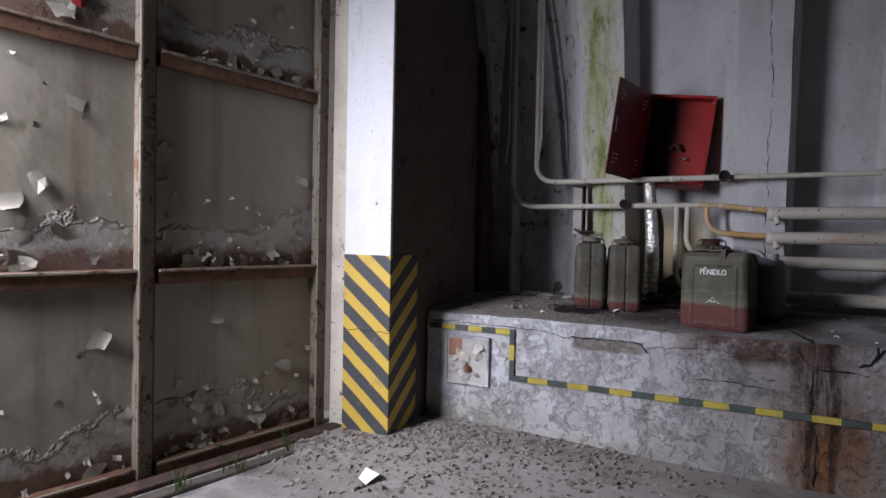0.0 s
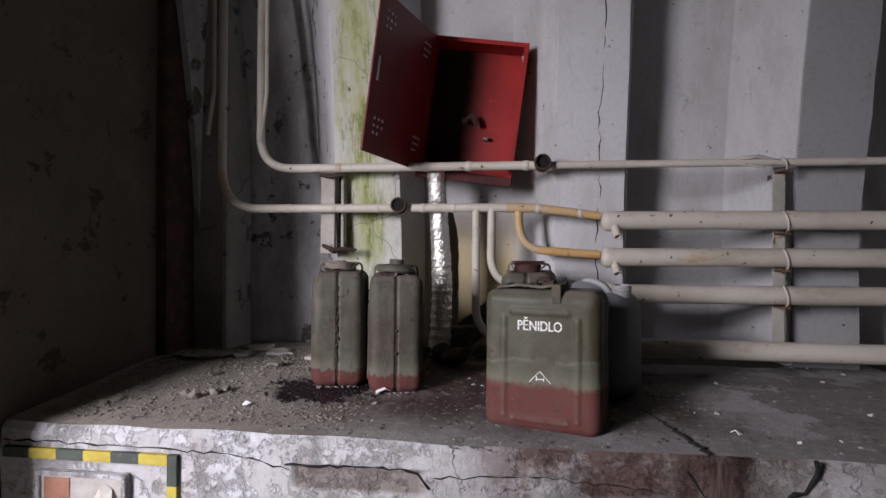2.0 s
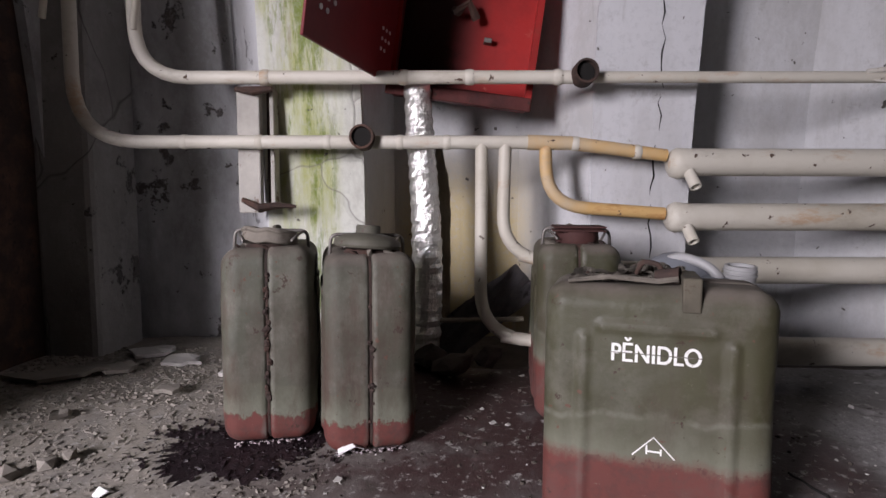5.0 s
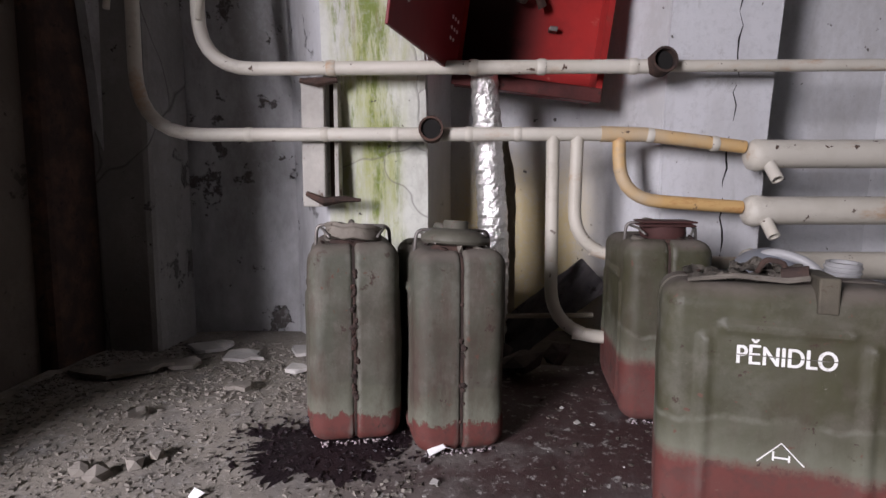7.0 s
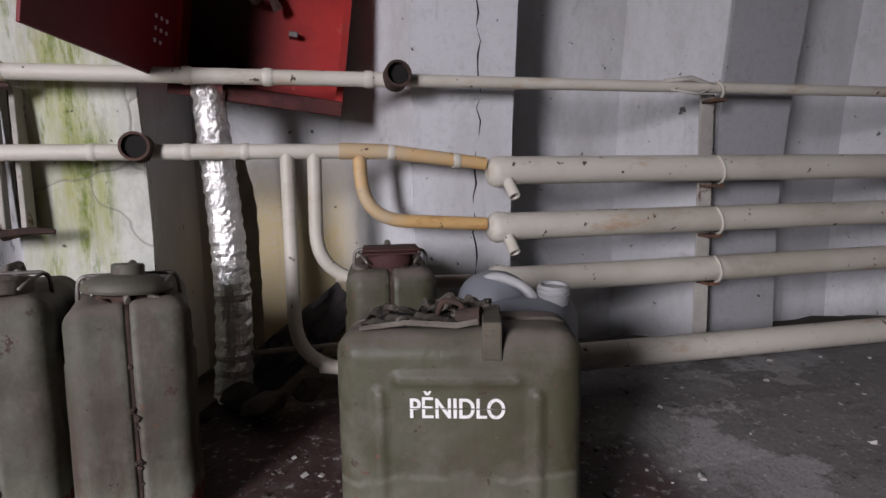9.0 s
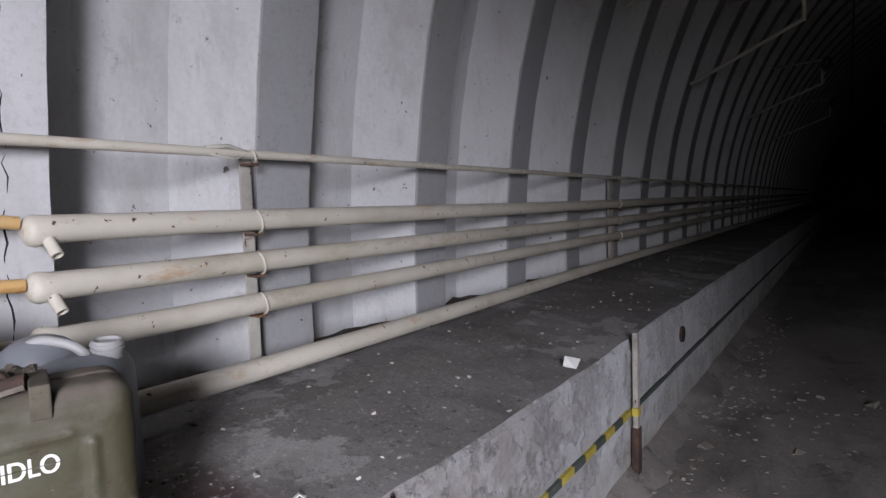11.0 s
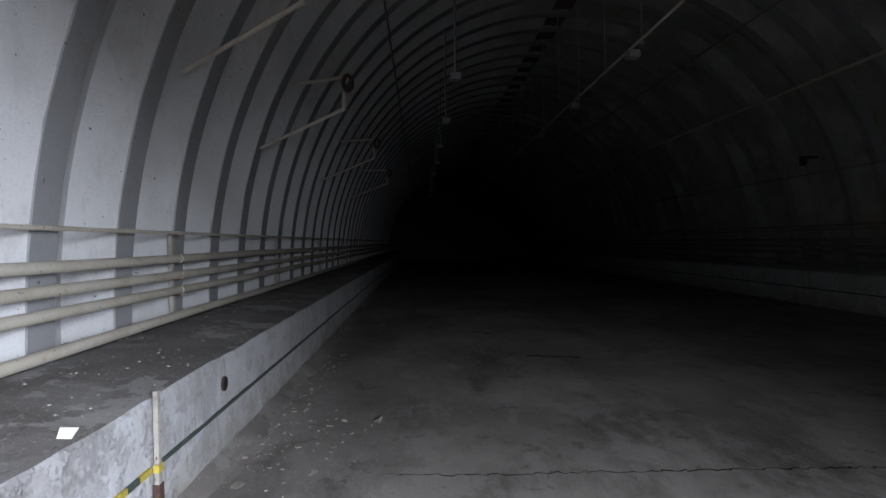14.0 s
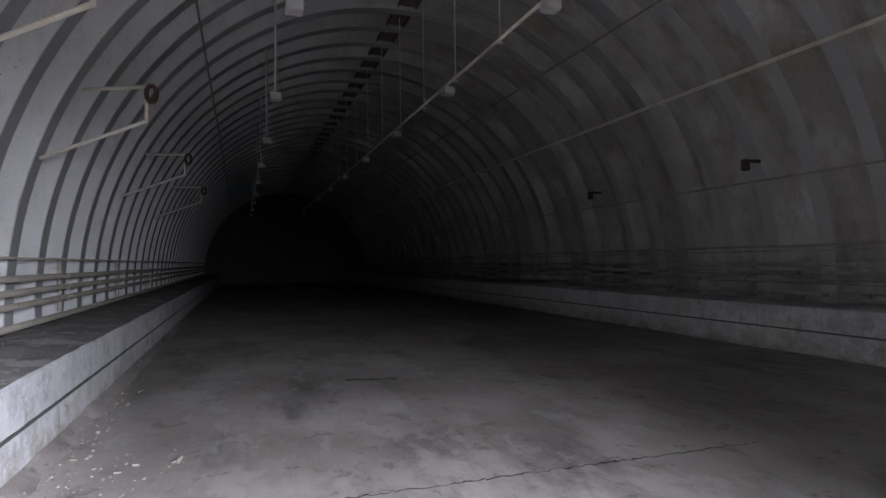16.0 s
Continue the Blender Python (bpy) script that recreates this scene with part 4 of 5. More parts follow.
# thin conduits beside the bent pipes
for x, z0 in ((0.845, 1.69), (0.60, 1.72)):
    c = thing("conduit", "thin cream conduit hanging beside the bent pipe", "conduit", group="hanging conduits")
    part("tube", tube([(x + 0.012, 4.02, 4.2), (x + 0.012, 4.02, z0 + 0.2), (x - 0.005, 4.0, z0)], 0.009, 8), M_PIPE, c, smooth=True)


# ---- red cabinet ----
M_RUSTRED = plain("rusted_red_enamel", (0.07, 0.014, 0.012), 0.7, 0.5, 22, spots=(0.03, 0.018, 0.014), relief=0.003)


def red_cabinet():
    # local x along the front, y into the wall, z up; origin at the lower hinge corner
    w, h, d = 0.415, 0.60, 0.16
    t = thing("hose_cabinet", "open red metal hose cabinet hanging askew behind the pipes", "cabinet", pose(1.505, 4.12, 1.565, 0, 7.5, 0))
    th = 0.006
    part("back_panel", box(0, w, d - th, d, 0, h), M_REDSHADOW, t, "red back panel with the door's shadow painted black on its left")
    part("top_panel", box(0, w, 0, d - th - 0.001, h - th, h, 0.002), M_RED, t)
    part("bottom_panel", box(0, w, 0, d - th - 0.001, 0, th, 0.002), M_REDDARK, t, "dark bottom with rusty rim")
    # left inner side in the darker red, with its shade in the colour
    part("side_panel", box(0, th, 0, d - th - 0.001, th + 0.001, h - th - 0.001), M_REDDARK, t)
    part("side_panel", box(w - th, w, 0, d - th - 0.001, th + 0.001, h - th - 0.001), M_RED, t)
    bm = box(0, 0.018, -0.004, 0, 0, h)
    bm = box(w - 0.018, w, -0.004, 0, 0, h, bm=bm)
    bm = box(0.018, w - 0.018, -0.004, 0, h - 0.018, h, bm=bm)
    part("front_rim", bm, M_RED, t)
    part("bottom_rim", box(-0.004, w + 0.002, -0.007, 0, -0.022, 0.018, 0.004), M_RUSTRED, t, "rusty dark red bottom rim")
    part("hose_bracket", tube([(0.16, d - 0.01, 0.28), (0.17, d - 0.06, 0.26), (0.20, d - 0.07, 0.29), (0.23, d - 0.05, 0.25)], 0.012, 7, wobble=0.3), M_DARKRUST, t, "rusty hose bracket")
    part("bracket_clip", box(0.26, 0.285, d - 0.04, d - 0.007, 0.19, 0.205, 0.003), M_STEEL, t)
    dw = 0.455
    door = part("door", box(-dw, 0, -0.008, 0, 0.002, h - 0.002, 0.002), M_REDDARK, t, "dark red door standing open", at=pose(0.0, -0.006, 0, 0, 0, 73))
    for zc in (0.10, 0.50):
        for i in range(3):
            for j in range(2 + (i > 0)):
                part("vent_hole", lathe([(0.0065, 0), (0.0065, 0.002)], 10, None, pose(-dw + 0.055 + 0.028 * j, -0.0085, zc + 0.027 * i - 0.02, 90)), M_PILLAR, door, "punched vent hole")
                part("vent_hole", lathe([(0.005, 0), (0.005, 0.002)], 10, None, pose(-0.085 + 0.022 * j, -0.0085, zc + 0.027 * i - 0.02, 90)), M_PILLAR, door, "punched vent hole")
    part("latch_slot", box(-dw + 0.03, -dw + 0.042, -0.011, -0.0085, 0.27, 0.36), M_PAPER, door, "pale latch slot")
    part("hinge", tube([(0, -0.008, 0.01), (0, -0.008, h - 0.01)], 0.005, 8), M_RED, t, smooth=True)
    return t


red_cabinet()

# ---- foil duct and rags ----
t = thing("foil_duct", "crinkled aluminium foil duct standing on the ledge", "duct")
pts, rs = [], []
for i in range(84):
    s = i / 83
    pts.append((1.592 + 0.040 * math.sin(s * 2.4) * (1 - s) + 0.016 * (1 - s), 4.11, 0.765 + 0.80 * s))
    rs.append(0.0475 + (0.0011 if i % 4 < 2 else -0.0011) + 0.003 * noise.noise((i * 0.5, 0, 4)) - 0.010 * s)
part("foil", tube(pts, rs, 26, wobble=0.04), M_FOIL, t)
# ragged grey flap added as the shaded right half of the duct
flap = bmesh.new()
rows = []
for i in range(22):
    z = 0.80 + 0.60 * i / 21
    half = 0.045 * (1 - max(0.0, (i - 16) / 8)) + 0.008 * noise.noise((i * 0.7, 2, 2))
    rows.append([flap.verts.new((1.645 + half * (k / 3 - 0.1) * 1.1, 4.145 + 0.012 * k - 0.02 * (k / 3) ** 2 + 0.004 * noise.noise((i, k, 1)), z)) for k in range(4)])
for a, b in zip(rows, rows[1:]):
    for k in range(3):
        flap.faces.new((a[k], a[k + 1], b[k + 1], b[k]))
bmesh.ops.solidify(flap, geom=flap.faces[:], thickness=0.006)
part("insulation", flap, M_WRAP, t, "ragged grey flap standing in for the duct's shaded side")
for p, r in (((1.55, 3.98, 0.79), 0.06), ((1.70, 3.99, 0.785), 0.07), ((1.63, 4.06, 0.79), 0.055), ((1.80, 4.05, 0.79), 0.05)):
    bm = chip_bm(r, 0.55)
    rag = part("rag", bm, M_RAG, at=pose(*p, 20, 10, random.uniform(0, 360)))
    tagged(rag, "crumpled dark burnt rag on the ledge", "rag", "rags round the duct")
t = part("bent_metal_sheet", moved(warped_plate(-0.22, 0.20, -0.06, 0.06, 0.0, 0.02, 3), pose(1.765, 4.13, 0.885, 62, -38, 6)), M_SHEET)
tagged(t, "dark bent metal sheet leaning on the wall", "debris")
t = part("fallen_rod", tube([(1.62, 4.10, 0.885), (1.90, 4.06, 0.90)], 0.007, 8), M_WRAP)
tagged(t, "thin pale rod lying behind the canisters", "debris")


# ---- canisters ----
def smooth_step(a, b, v):
    q = max(0.0, min(1.0, (v - a) / (b - a)))
    return q * q * (3 - 2 * q)


def can_body(w, d, h, rx, tops, seed, step=0.0052, rad=0.036):
    """A dented pressed-steel body with rounded shoulders, raised stiffening ridges on its wide faces and a groove round the middle."""
    def line(half):
        n = max(6, round(2 * half / step))
        return [-half + 2 * half * k / n for k in range(n + 1)]

    half = (w / 2, d / 2, h / 2)
    groove = (-0.0075, -0.004, -0.0022, 0.0, 0.0022, 0.004, 0.0075)
    axes = [line(half[0]), sorted([y for y in line(half[1]) if abs(y) > 0.011] + list(groove)), line(half[2])]
    ridges = [((-rx, 0.05), (-rx, tops)), ((rx, 0.05), (rx, tops)), ((-rx + 0.03, tops + 0.022), (rx - 0.03, tops + 0.022)), ((-rx + 0.03, 0.042), (rx - 0.03, 0.042))]
    verts, faces, index = [], [], {}

    def place(p):
        key = (round(p[0], 5), round(p[1], 5), round(p[2], 5))
        if key in index:
            return index[key]
        q = Vector(p)
        core = Vector([max(-(hh - rad), min(hh - rad, c)) for c, hh in zip(q, half)])
        n = (q - core).normalized()
        v = core + n * rad
        if abs(p[1]) < 0.0075:
            v -= n * 0.0055 * (1 - smooth_step(0.0022, 0.0065, abs(p[1])))
        zz = v.z + half[2]
        if abs(n.y) > 0.6:
            best = 0.0
            for (a0, b0), (a1, b1) in ridges:
                px, pz = max(min(a0, a1), min(max(a0, a1), v.x)), max(min(b0, b1), min(max(b0, b1), zz))
                best = max(best, 1 - smooth_step(0.005, 0.0125, math.hypot(v.x - px, zz - pz)))
            v += n * 0.0048 * best
        k = noise.noise((v.x * 7, v.y * 7 + seed, v.z * 7)) * 0.0035 + noise.noise((v.x * 24, v.y * 24 + seed, v.z * 24)) * 0.0009
        v += n * k
        index[key] = len(verts)
        verts.append((v.x, v.y, v.z + half[2]))
        return index[key]

    for ax in range(3):
        u, t = (ax + 1) % 3, (ax + 2) % 3
        for sgn in (-1, 1):
            for u0, u1 in zip(axes[u], axes[u][1:]):
                for t0, t1 in zip(axes[t], axes[t][1:]):
                    quad = []
                    for a, b in ((u0, t0), (u1, t0), (u1, t1), (u0, t1)):
                        p = [0.0, 0.0, 0.0]
                        p[ax], p[u], p[t] = sgn * half[ax], a, b
                        quad.append(place(p))
                    faces.append(tuple(quad if sgn > 0 else quad[::-1]))
    return verts, faces


def shells(t, w, d, h, material, rx, tops, seed=0.0):
    """The pressed body with its ridges, and the rusty weld seam in its groove."""
    me = bpy.data.meshes.new("body")
    verts, faces = can_body(w, d, h, rx, tops, seed)
    me.from_pydata(verts, [], faces)
    me.materials.append(material)
    me.polygons.foreach_set("use_smooth", [True] * len(me.polygons))
    ob = new("body", me)
    ob.parent = t
    bm = box(-w / 2 + 0.003, w / 2 - 0.003, -0.0024, 0.0024, 0.003, h - 0.003)
    bmesh.ops.bevel(bm, geom=[e for e in bm.edges if abs(e.verts[0].co.y - e.verts[1].co.y) > 0.002], offset=0.034, segments=6, affect="EDGES", profile=0.5)
    part("weld_seam", bm, M_GRIME, t, "dark rusty seam")


def jerrycan(name, label, at, material, cap, salt=True):
    """A pressed-steel canister. Local: x across the wide face, y the thickness, z up; the filler end is at minus x."""
    w, d, h = 0.345, 0.185, 0.405
    t = thing(name, label, "canister", at, group="metal canisters on the ledge")
    shells(t, w, d, h, material, 0.118, 0.30, at.translation.x * 40)
    x0 = -0.095
    part("neck", lathe([(0.060, 0), (0.050, 0.012), (0.042, 0.020)], 18, None, pose(x0, 0, h - 0.014)), M_GRIME, t, "rusty filler neck", smooth=2)
    if cap == "dome":
        c = lathe([(0.043, -0.004), (0.066, 0.0), (0.070, 0.005), (0.069, 0.012), (0.062, 0.019), (0.046, 0.026), (0.027, 0.029), (0.0255, 0.031), (0.0255, 0.043), (0.023, 0.046), (0.006, 0.046)], 28, None, pose(x0, 0, h + 0.008, 4, 3))
        part("cap", c, M_CAPG, t, "grey domed screw cap", smooth=2)
    elif cap == "flat":
        c = lathe([(0.050, 0), (0.058, 0.003), (0.060, 0.010), (0.057, 0.022), (0.061, 0.026), (0.058, 0.032), (0.038, 0.033), (0.034, 0.029), (0.006, 0.029)], 16, None, pose(x0, 0, h + 0.001, 5, 8))
        for v in c.verts:
            v.co.z += 0.006 * noise.noise((v.co.x * 30, v.co.y * 30, 3))
        part("cap", c, M_CRUSH, t, "bent steel cap", smooth=2)
    else:
        c = lathe([(0.046, 0), (0.050, 0.010), (0.048, 0.028)], 18, None, pose(x0, 0, h + 0.002))
        c = box(x0 - 0.052, x0 + 0.052, -0.058, 0.058, h + 0.029, h + 0.033, 0.002, bm=c)
        c = box(x0 - 0.055, x0 + 0.050, -0.060, 0.056, h + 0.037, h + 0.041, 0.002, bm=c)
        c = box(x0 - 0.040, x0 + 0.040, -0.050, 0.046, h + 0.033, h + 0.037, 0.001, bm=c)
        part("cap", c, M_DARKRED, t, "rusty dark red cap", smooth=2)
    rnd = random.Random(int(at.translation.x * 1000))
    for k in range(16):
        part("grime_clot", chip_bm(rnd.uniform(0.007, 0.02), 0.5, rnd=rnd), M_GRIME if k % 3 else M_CRUSH, t, "clotted rusty grime", at=pose(x0 + rnd.uniform(-0.045, 0.07), rnd.uniform(-0.06, 0.06), h - 0.001, rnd.uniform(0, 90), 0, 0))
    for k in range(34 if cap == "flat" else 9):
        part("seam_scale", chip_bm(rnd.uniform(0.003, 0.008), 0.9, rnd=rnd), M_GRIME, t, "flaking rust on the seam", at=pose(-w / 2 + 0.003, rnd.uniform(-0.005, 0.005), 0.05 + 0.31 * rnd.random(), rnd.uniform(0, 90), 90, 0))
    hb = bend([(x0 + 0.035, -0.082, h - 0.045), (x0 + 0.03, -0.078, h + 0.030), (x0 + 0.03, 0.074, h + 0.034), (x0 + 0.035, 0.080, h - 0.045)], 0.016, 4)
    part("wire_clasp", tube(hb, 0.0038, 7), M_STEEL, t, "bent wire clasp", smooth=True)
    for y in (-0.070, 0.066):
        part("clasp_arm", tube([(x0 + 0.033, y, h + 0.028), (x0 - 0.02, y * 0.86, h + 0.024), (x0 - 0.045, y * 0.7, h + 0.012)], 0.003, 6), M_STEEL, t, "bent wire clasp arm", smooth=True)
    part("carry_handle", tube(bend([(0.0, 0.0, h - 0.005), (0.015, 0, h + 0.032), (0.12, 0, h + 0.030), (0.135, 0, h - 0.01)], 0.02, 4), 0.008, 8), material, t, smooth=True)
    if salt:
        rnd = random.Random(9)
        for k in range(70):
            y = -d / 2 + 0.02 + (d - 0.04) * rnd.random()
            part("crust_crumb", chip_bm(rnd.uniform(0.0012, 0.004), 0.7, rnd=rnd), M_SALT if rnd.random() < 0.6 else M_OIL, t, at=pose(-w / 2 + 0.012 - 0.018 * rnd.random() ** 2, y, 0.003))
    return t


M_DARKRED = plain("rusty_red_cap", (0.062, 0.024, 0.021), 0.8, 0.4, 25, spots=(0.05, 0.03, 0.025))
# three seen by their narrow side: the wide face runs into the depth
jerrycan("canister", "dusty olive steel canister with dark seam and red primer foot", pose(1.287, 3.748, 0.735, 0, 0.6, 102), M_CAN2, "flat")
jerrycan("canister", "dusty olive steel canister with dome cap and red primer foot", pose(1.497, 3.733, 0.728, 0, -0.4, 103), M_CAN2, "dome")
jerrycan("canister", "olive steel canister with dark red cap behind the lettered one", pose(1.995, 3.875, 0.735, 0, 0, 84), M_CAN, "plate")


def lettered_canister():
    w, d, h = 0.345, 0.172, 0.415
    t = thing("lettered_canister", "olive steel canister with white stencilled lettering and red primer foot", "canister", pose(2.035, 3.40, 0.692, 0, 0, -17), group="metal canisters on the ledge")
    shells(t, w, d, h, M_CAN, 0.108, 0.330, 77.0)
    part("strap", bm=box(0.035, 0.062, -d / 2 - 0.005, 0.01, h - 0.035, h + 0.018, 0.003), material=M_STRAP, parent=t, label="bent sheet-metal strap")
    part("torn_lid", warped_plate(-0.135, 0.032, -0.060, 0.060, h + 0.007, 0.013, 5, hole=(-0.088, 0.008, 0.026)), M_CRUSH, t, "crushed filler lid torn open")
    # black disc under the torn lid, as the shade within the filler
    part("lid_well", lathe([(0.032, 0), (0.034, 0.006)], 14, None, pose(-0.088, -0.004, h - 0.002)), M_BLACK, t, "black disc for the shade in the filler hole")
    part("lid_latch", tube(bend([(-0.03, -0.012, h + 0.012), (-0.022, -0.02, h + 0.034), (0.004, -0.02, h + 0.030), (0.012, -0.012, h + 0.008)], 0.008, 3), 0.0045, 7), M_DARKRUST, t, "rusty latch wire", smooth=True)
    part("lid_flap", warped_plate(-0.06, 0.05, 0.0, 0.075, h + 0.014, 0.018, 12), M_CRUSH, t, "bent sheet-metal flap")
    part("lid_edge", tube([(-0.135, -0.066, h + 0.004), (-0.07, -0.070, h + 0.012), (0.0, -0.066, h + 0.008), (0.03, -0.062, h + 0.012)], 0.004, 6, wobble=0.3), M_CRUSH, t, "bent lid edge")
    part("lid_bolt", tube([(0.0, -0.03, h + 0.01), (0.035, -0.04, h + 0.015)], [0.012, 0.014], 10), M_DARKRUST, t, "rusty bolt", smooth=2)
    rnd = random.Random(31)
    for k in range(16):
        part("grime_clot", chip_bm(rnd.uniform(0.004, 0.012), 0.6, rnd=rnd), M_GRIME if k % 3 == 0 else M_CRUSH, t, "clotted brown dust", at=pose(rnd.uniform(-0.14, 0.06), rnd.uniform(-0.045, 0.06), h + 0.006))
    cu = bpy.data.curves.new("lettering", "FONT")
    cu.body, cu.size, cu.align_x, cu.extrude = "PĚNIDLO", 0.040, "CENTER", 0.0006
    tmp = new("tmp_text", cu)
    bpy.context.view_layer.update()
    me = bpy.data.meshes.new_from_object(tmp.evaluated_get(bpy.context.evaluated_depsgraph_get()))
    bpy.data.objects.remove(tmp)
    bold = bmesh.new()
    for k, (dx, dy) in enumerate(((0, 0), (0.0009, 0.0), (-0.0009, 0.0), (0.0, 0.0006))):
        n0 = len(bold.verts)
        bold.from_mesh(me)
        bold.verts.ensure_lookup_table()
        for v in bold.verts[n0:]:
            v.co += Vector((dx, dy, 0.00008 * k))
    bold.to_mesh(me)
    bold.free()
    me.materials.clear()
    me.materials.append(M_WHITE)
    txt = new("lettering", me)
    txt.parent = t
    wide = max(v.co.x for v in me.vertices) - min(v.co.x for v in me.vertices)
    k = 0.130 / wide
    txt.matrix_basis = pose(0.0, -d / 2 - 0.0012, 0.2985, 90) @ Matrix.Diagonal((k, 1.0, 1, 1))
    tagged(txt, "white stencilled word")
    part("stencil_gap", box(-0.066, 0.066, -d / 2 - 0.0030, -d / 2 - 0.0008, 0.3115, 0.3128), M_CAN, t, "olive gap of the stencil")
    bm = tube([(-0.031, 0, 0), (0, 0, 0.032), (0.031, 0, 0)], 0.0014, 4)
    bm = tube([(-0.010, 0, 0.004), (-0.010, 0, 0.018)], 0.0018, 4, bm)
    bm = tube([(0.011, 0, 0.004), (0.011, 0, 0.014)], 0.0018, 4, bm)
    bm = tube([(-0.010, 0, 0.009), (0.011, 0, 0.009)], 0.0018, 4, bm)
    part("white_emblem", bm, M_WHITE, t, "white stencilled triangle", at=pose(0.002, -d / 2 - 0.0005, 0.15))
    return t


lettered_canister()


def plastic_canister():
    t = thing("plastic_canister", "grey plastic canister with moulded handle and open spout", "canister", pose(2.235, 3.705, 0.728, 0, 0, -38))
    w, d, h = 0.265, 0.18, 0.352
    bm = box(-w / 2, w / 2, -d / 2, d / 2, 0, h)
    for v in bm.verts:
        if v.co.z > 0.1:
            v.co.x *= 0.94
    bmesh.ops.bevel(bm, geom=bm.edges[:], offset=0.055, segments=5, affect="EDGES", profile=0.5)
    part("body", bm, M_PLASTIC, t, smooth=2)
    dome = bmesh.new()
    bmesh.ops.create_uvsphere(dome, u_segments=20, v_segments=12, radius=1.0)
    bmesh.ops.transform(dome, matrix=pose(-0.045, 0.01, h - 0.022, 0, 6) @ Matrix.Diagonal((0.082, 0.078, 0.066, 1)), verts=dome.verts[:])
    part("shoulder", dome, M_PLASTIC, t, smooth=True)
    part("handle", tube(bend([(-0.055, -0.02, h + 0.028), (-0.03, -0.025, h + 0.040), (0.03, -0.03, h + 0.022), (0.055, -0.03, h - 0.005)], 0.022, 5), 0.0105, 10), M_PLASTICW, t, "pale moulded handle", smooth=True)
    part("spout", ring_pipe((0.085, -0.01, h - 0.014), (0.06, -0.06, 1), 0.031, 0.040, 0.006, 24), M_PLASTICW, t, "pale threaded spout", smooth=2)
    for k in range(2):
        part("thread", collar(None, (0.0865, -0.0115, h + 0.006 + 0.010 * k), (0.06, -0.06, 1), 0.0335, 0.003), M_PLASTICW, t, smooth=2)
    return t


plastic_canister()

# residue on the ledge round the canister feet
def puddle(name, label, cx, cy, rx, ry, material, seed, lift=0.004, n=120):
    rnd = random.Random(seed)
    bm = bmesh.new()
    mid = bm.verts.new((cx, cy, ledge_z(cx, cy) + lift + 0.003))
    rings = []
    for f in (0.5, 1.0):
        ring = []
        for k in range(n):
            a = 2 * math.pi * k / n
            q = f * (0.72 + 0.40 * noise.noise((math.cos(a) * 2, math.sin(a) * 2, seed)) + (0.25 * noise.noise((math.cos(a) * 7, math.sin(a) * 7, seed)) + 0.22 * rnd.random() ** 2 if f == 1 else 0))
            x, y = cx + rx * q * math.cos(a), cy + ry * q * math.sin(a)
            ring.append(bm.verts.new((x, y, ledge_z(x, y) + (lift if f < 1 else 0.001))))
        rings.append(ring)
    for k in range(n):
        bm.faces.new((mid, rings[0][k], rings[0][(k + 1) % n]))
        bm.faces.new((rings[0][k], rings[1][k], rings[1][(k + 1) % n], rings[0][(k + 1) % n]))
    return tagged(part(name, bm, material, smooth=True), label, "stain")


puddle("oil_stain", "black oily residue spread on the ledge", 1.26, 3.58, 0.19, 0.13, M_OIL, 3)
puddle("oil_stain", "black oily residue under a canister", 1.33, 3.68, 0.17, 0.10, M_OIL, 5, 0.005)


# ---- markings, hatch, post on the ledge front ----
def dashes(p0, p1, n, first, height=0.03, axis=0):
    for i in range(n):
        a, b = i / n, (i + 1) / n
        mat = M_YEL if (i + first) % 2 else M_GRN
        if axis == 0:
            x0, x1 = p0[0] + (p1[0] - p0[0]) * a, p0[0] + (p1[0] - p0[0]) * b
            bm = box(x0, x1, 3.176, 3.20, p0[1] - height / 2, p0[1] + height / 2)
        else:
            z0, z1 = p0[1] + (p1[1] - p0[1]) * a, p0[1] + (p1[1] - p0[1]) * b
            bm = box(p0[0] - height / 2, p0[0] + height / 2, 3.176, 3.20, z0, z1)
        part("marking_dash", bm, mat, marking)


marking = thing("warning_marking", "yellow and dark green dashed warning line on the ledge front", "marking")
dashes((0.42, 0.612), (0.95, 0.612), 6, 0)
dashes((0.965, 0.36), (0.965, 0.627), 3, 0, axis=1)
dashes((0.95, 0.345), (4.40, 0.345), 30, 0)
part("faded_line", box(4.47, FAR - 0.6, 3.178, 3.20, 0.335, 0.358), M_GRN, marking, "faded dark line")

t = thing("wall_hatch", "small framed hatch with torn paint on the ledge front", "hatch")
bm = None
for q in ((0.535, 0.825, 0.55, 0.565), (0.535, 0.825, 0.27, 0.285)):
    bm = box(q[0], q[1], 3.168, 3.20, q[2], q[3], 0.003, bm=bm)
for q in ((0.535, 0.55), (0.81, 0.825)):
    bm = box(q[0], q[1], 3.168, 3.20, 0.285, 0.55, 0.003, bm=bm)
part("frame", bm, M_LFRONT, t)
part("panel", box(0.55, 0.81, 3.176, 3.20, 0.285, 0.55), M_FLAKE, t, "pale torn panel")
part("bare_patch", box(0.56, 0.645, 3.173, 3.18, 0.44, 0.545, 0.002), M_BRICK, t, "bare brown patch")
hr = random.Random(21)
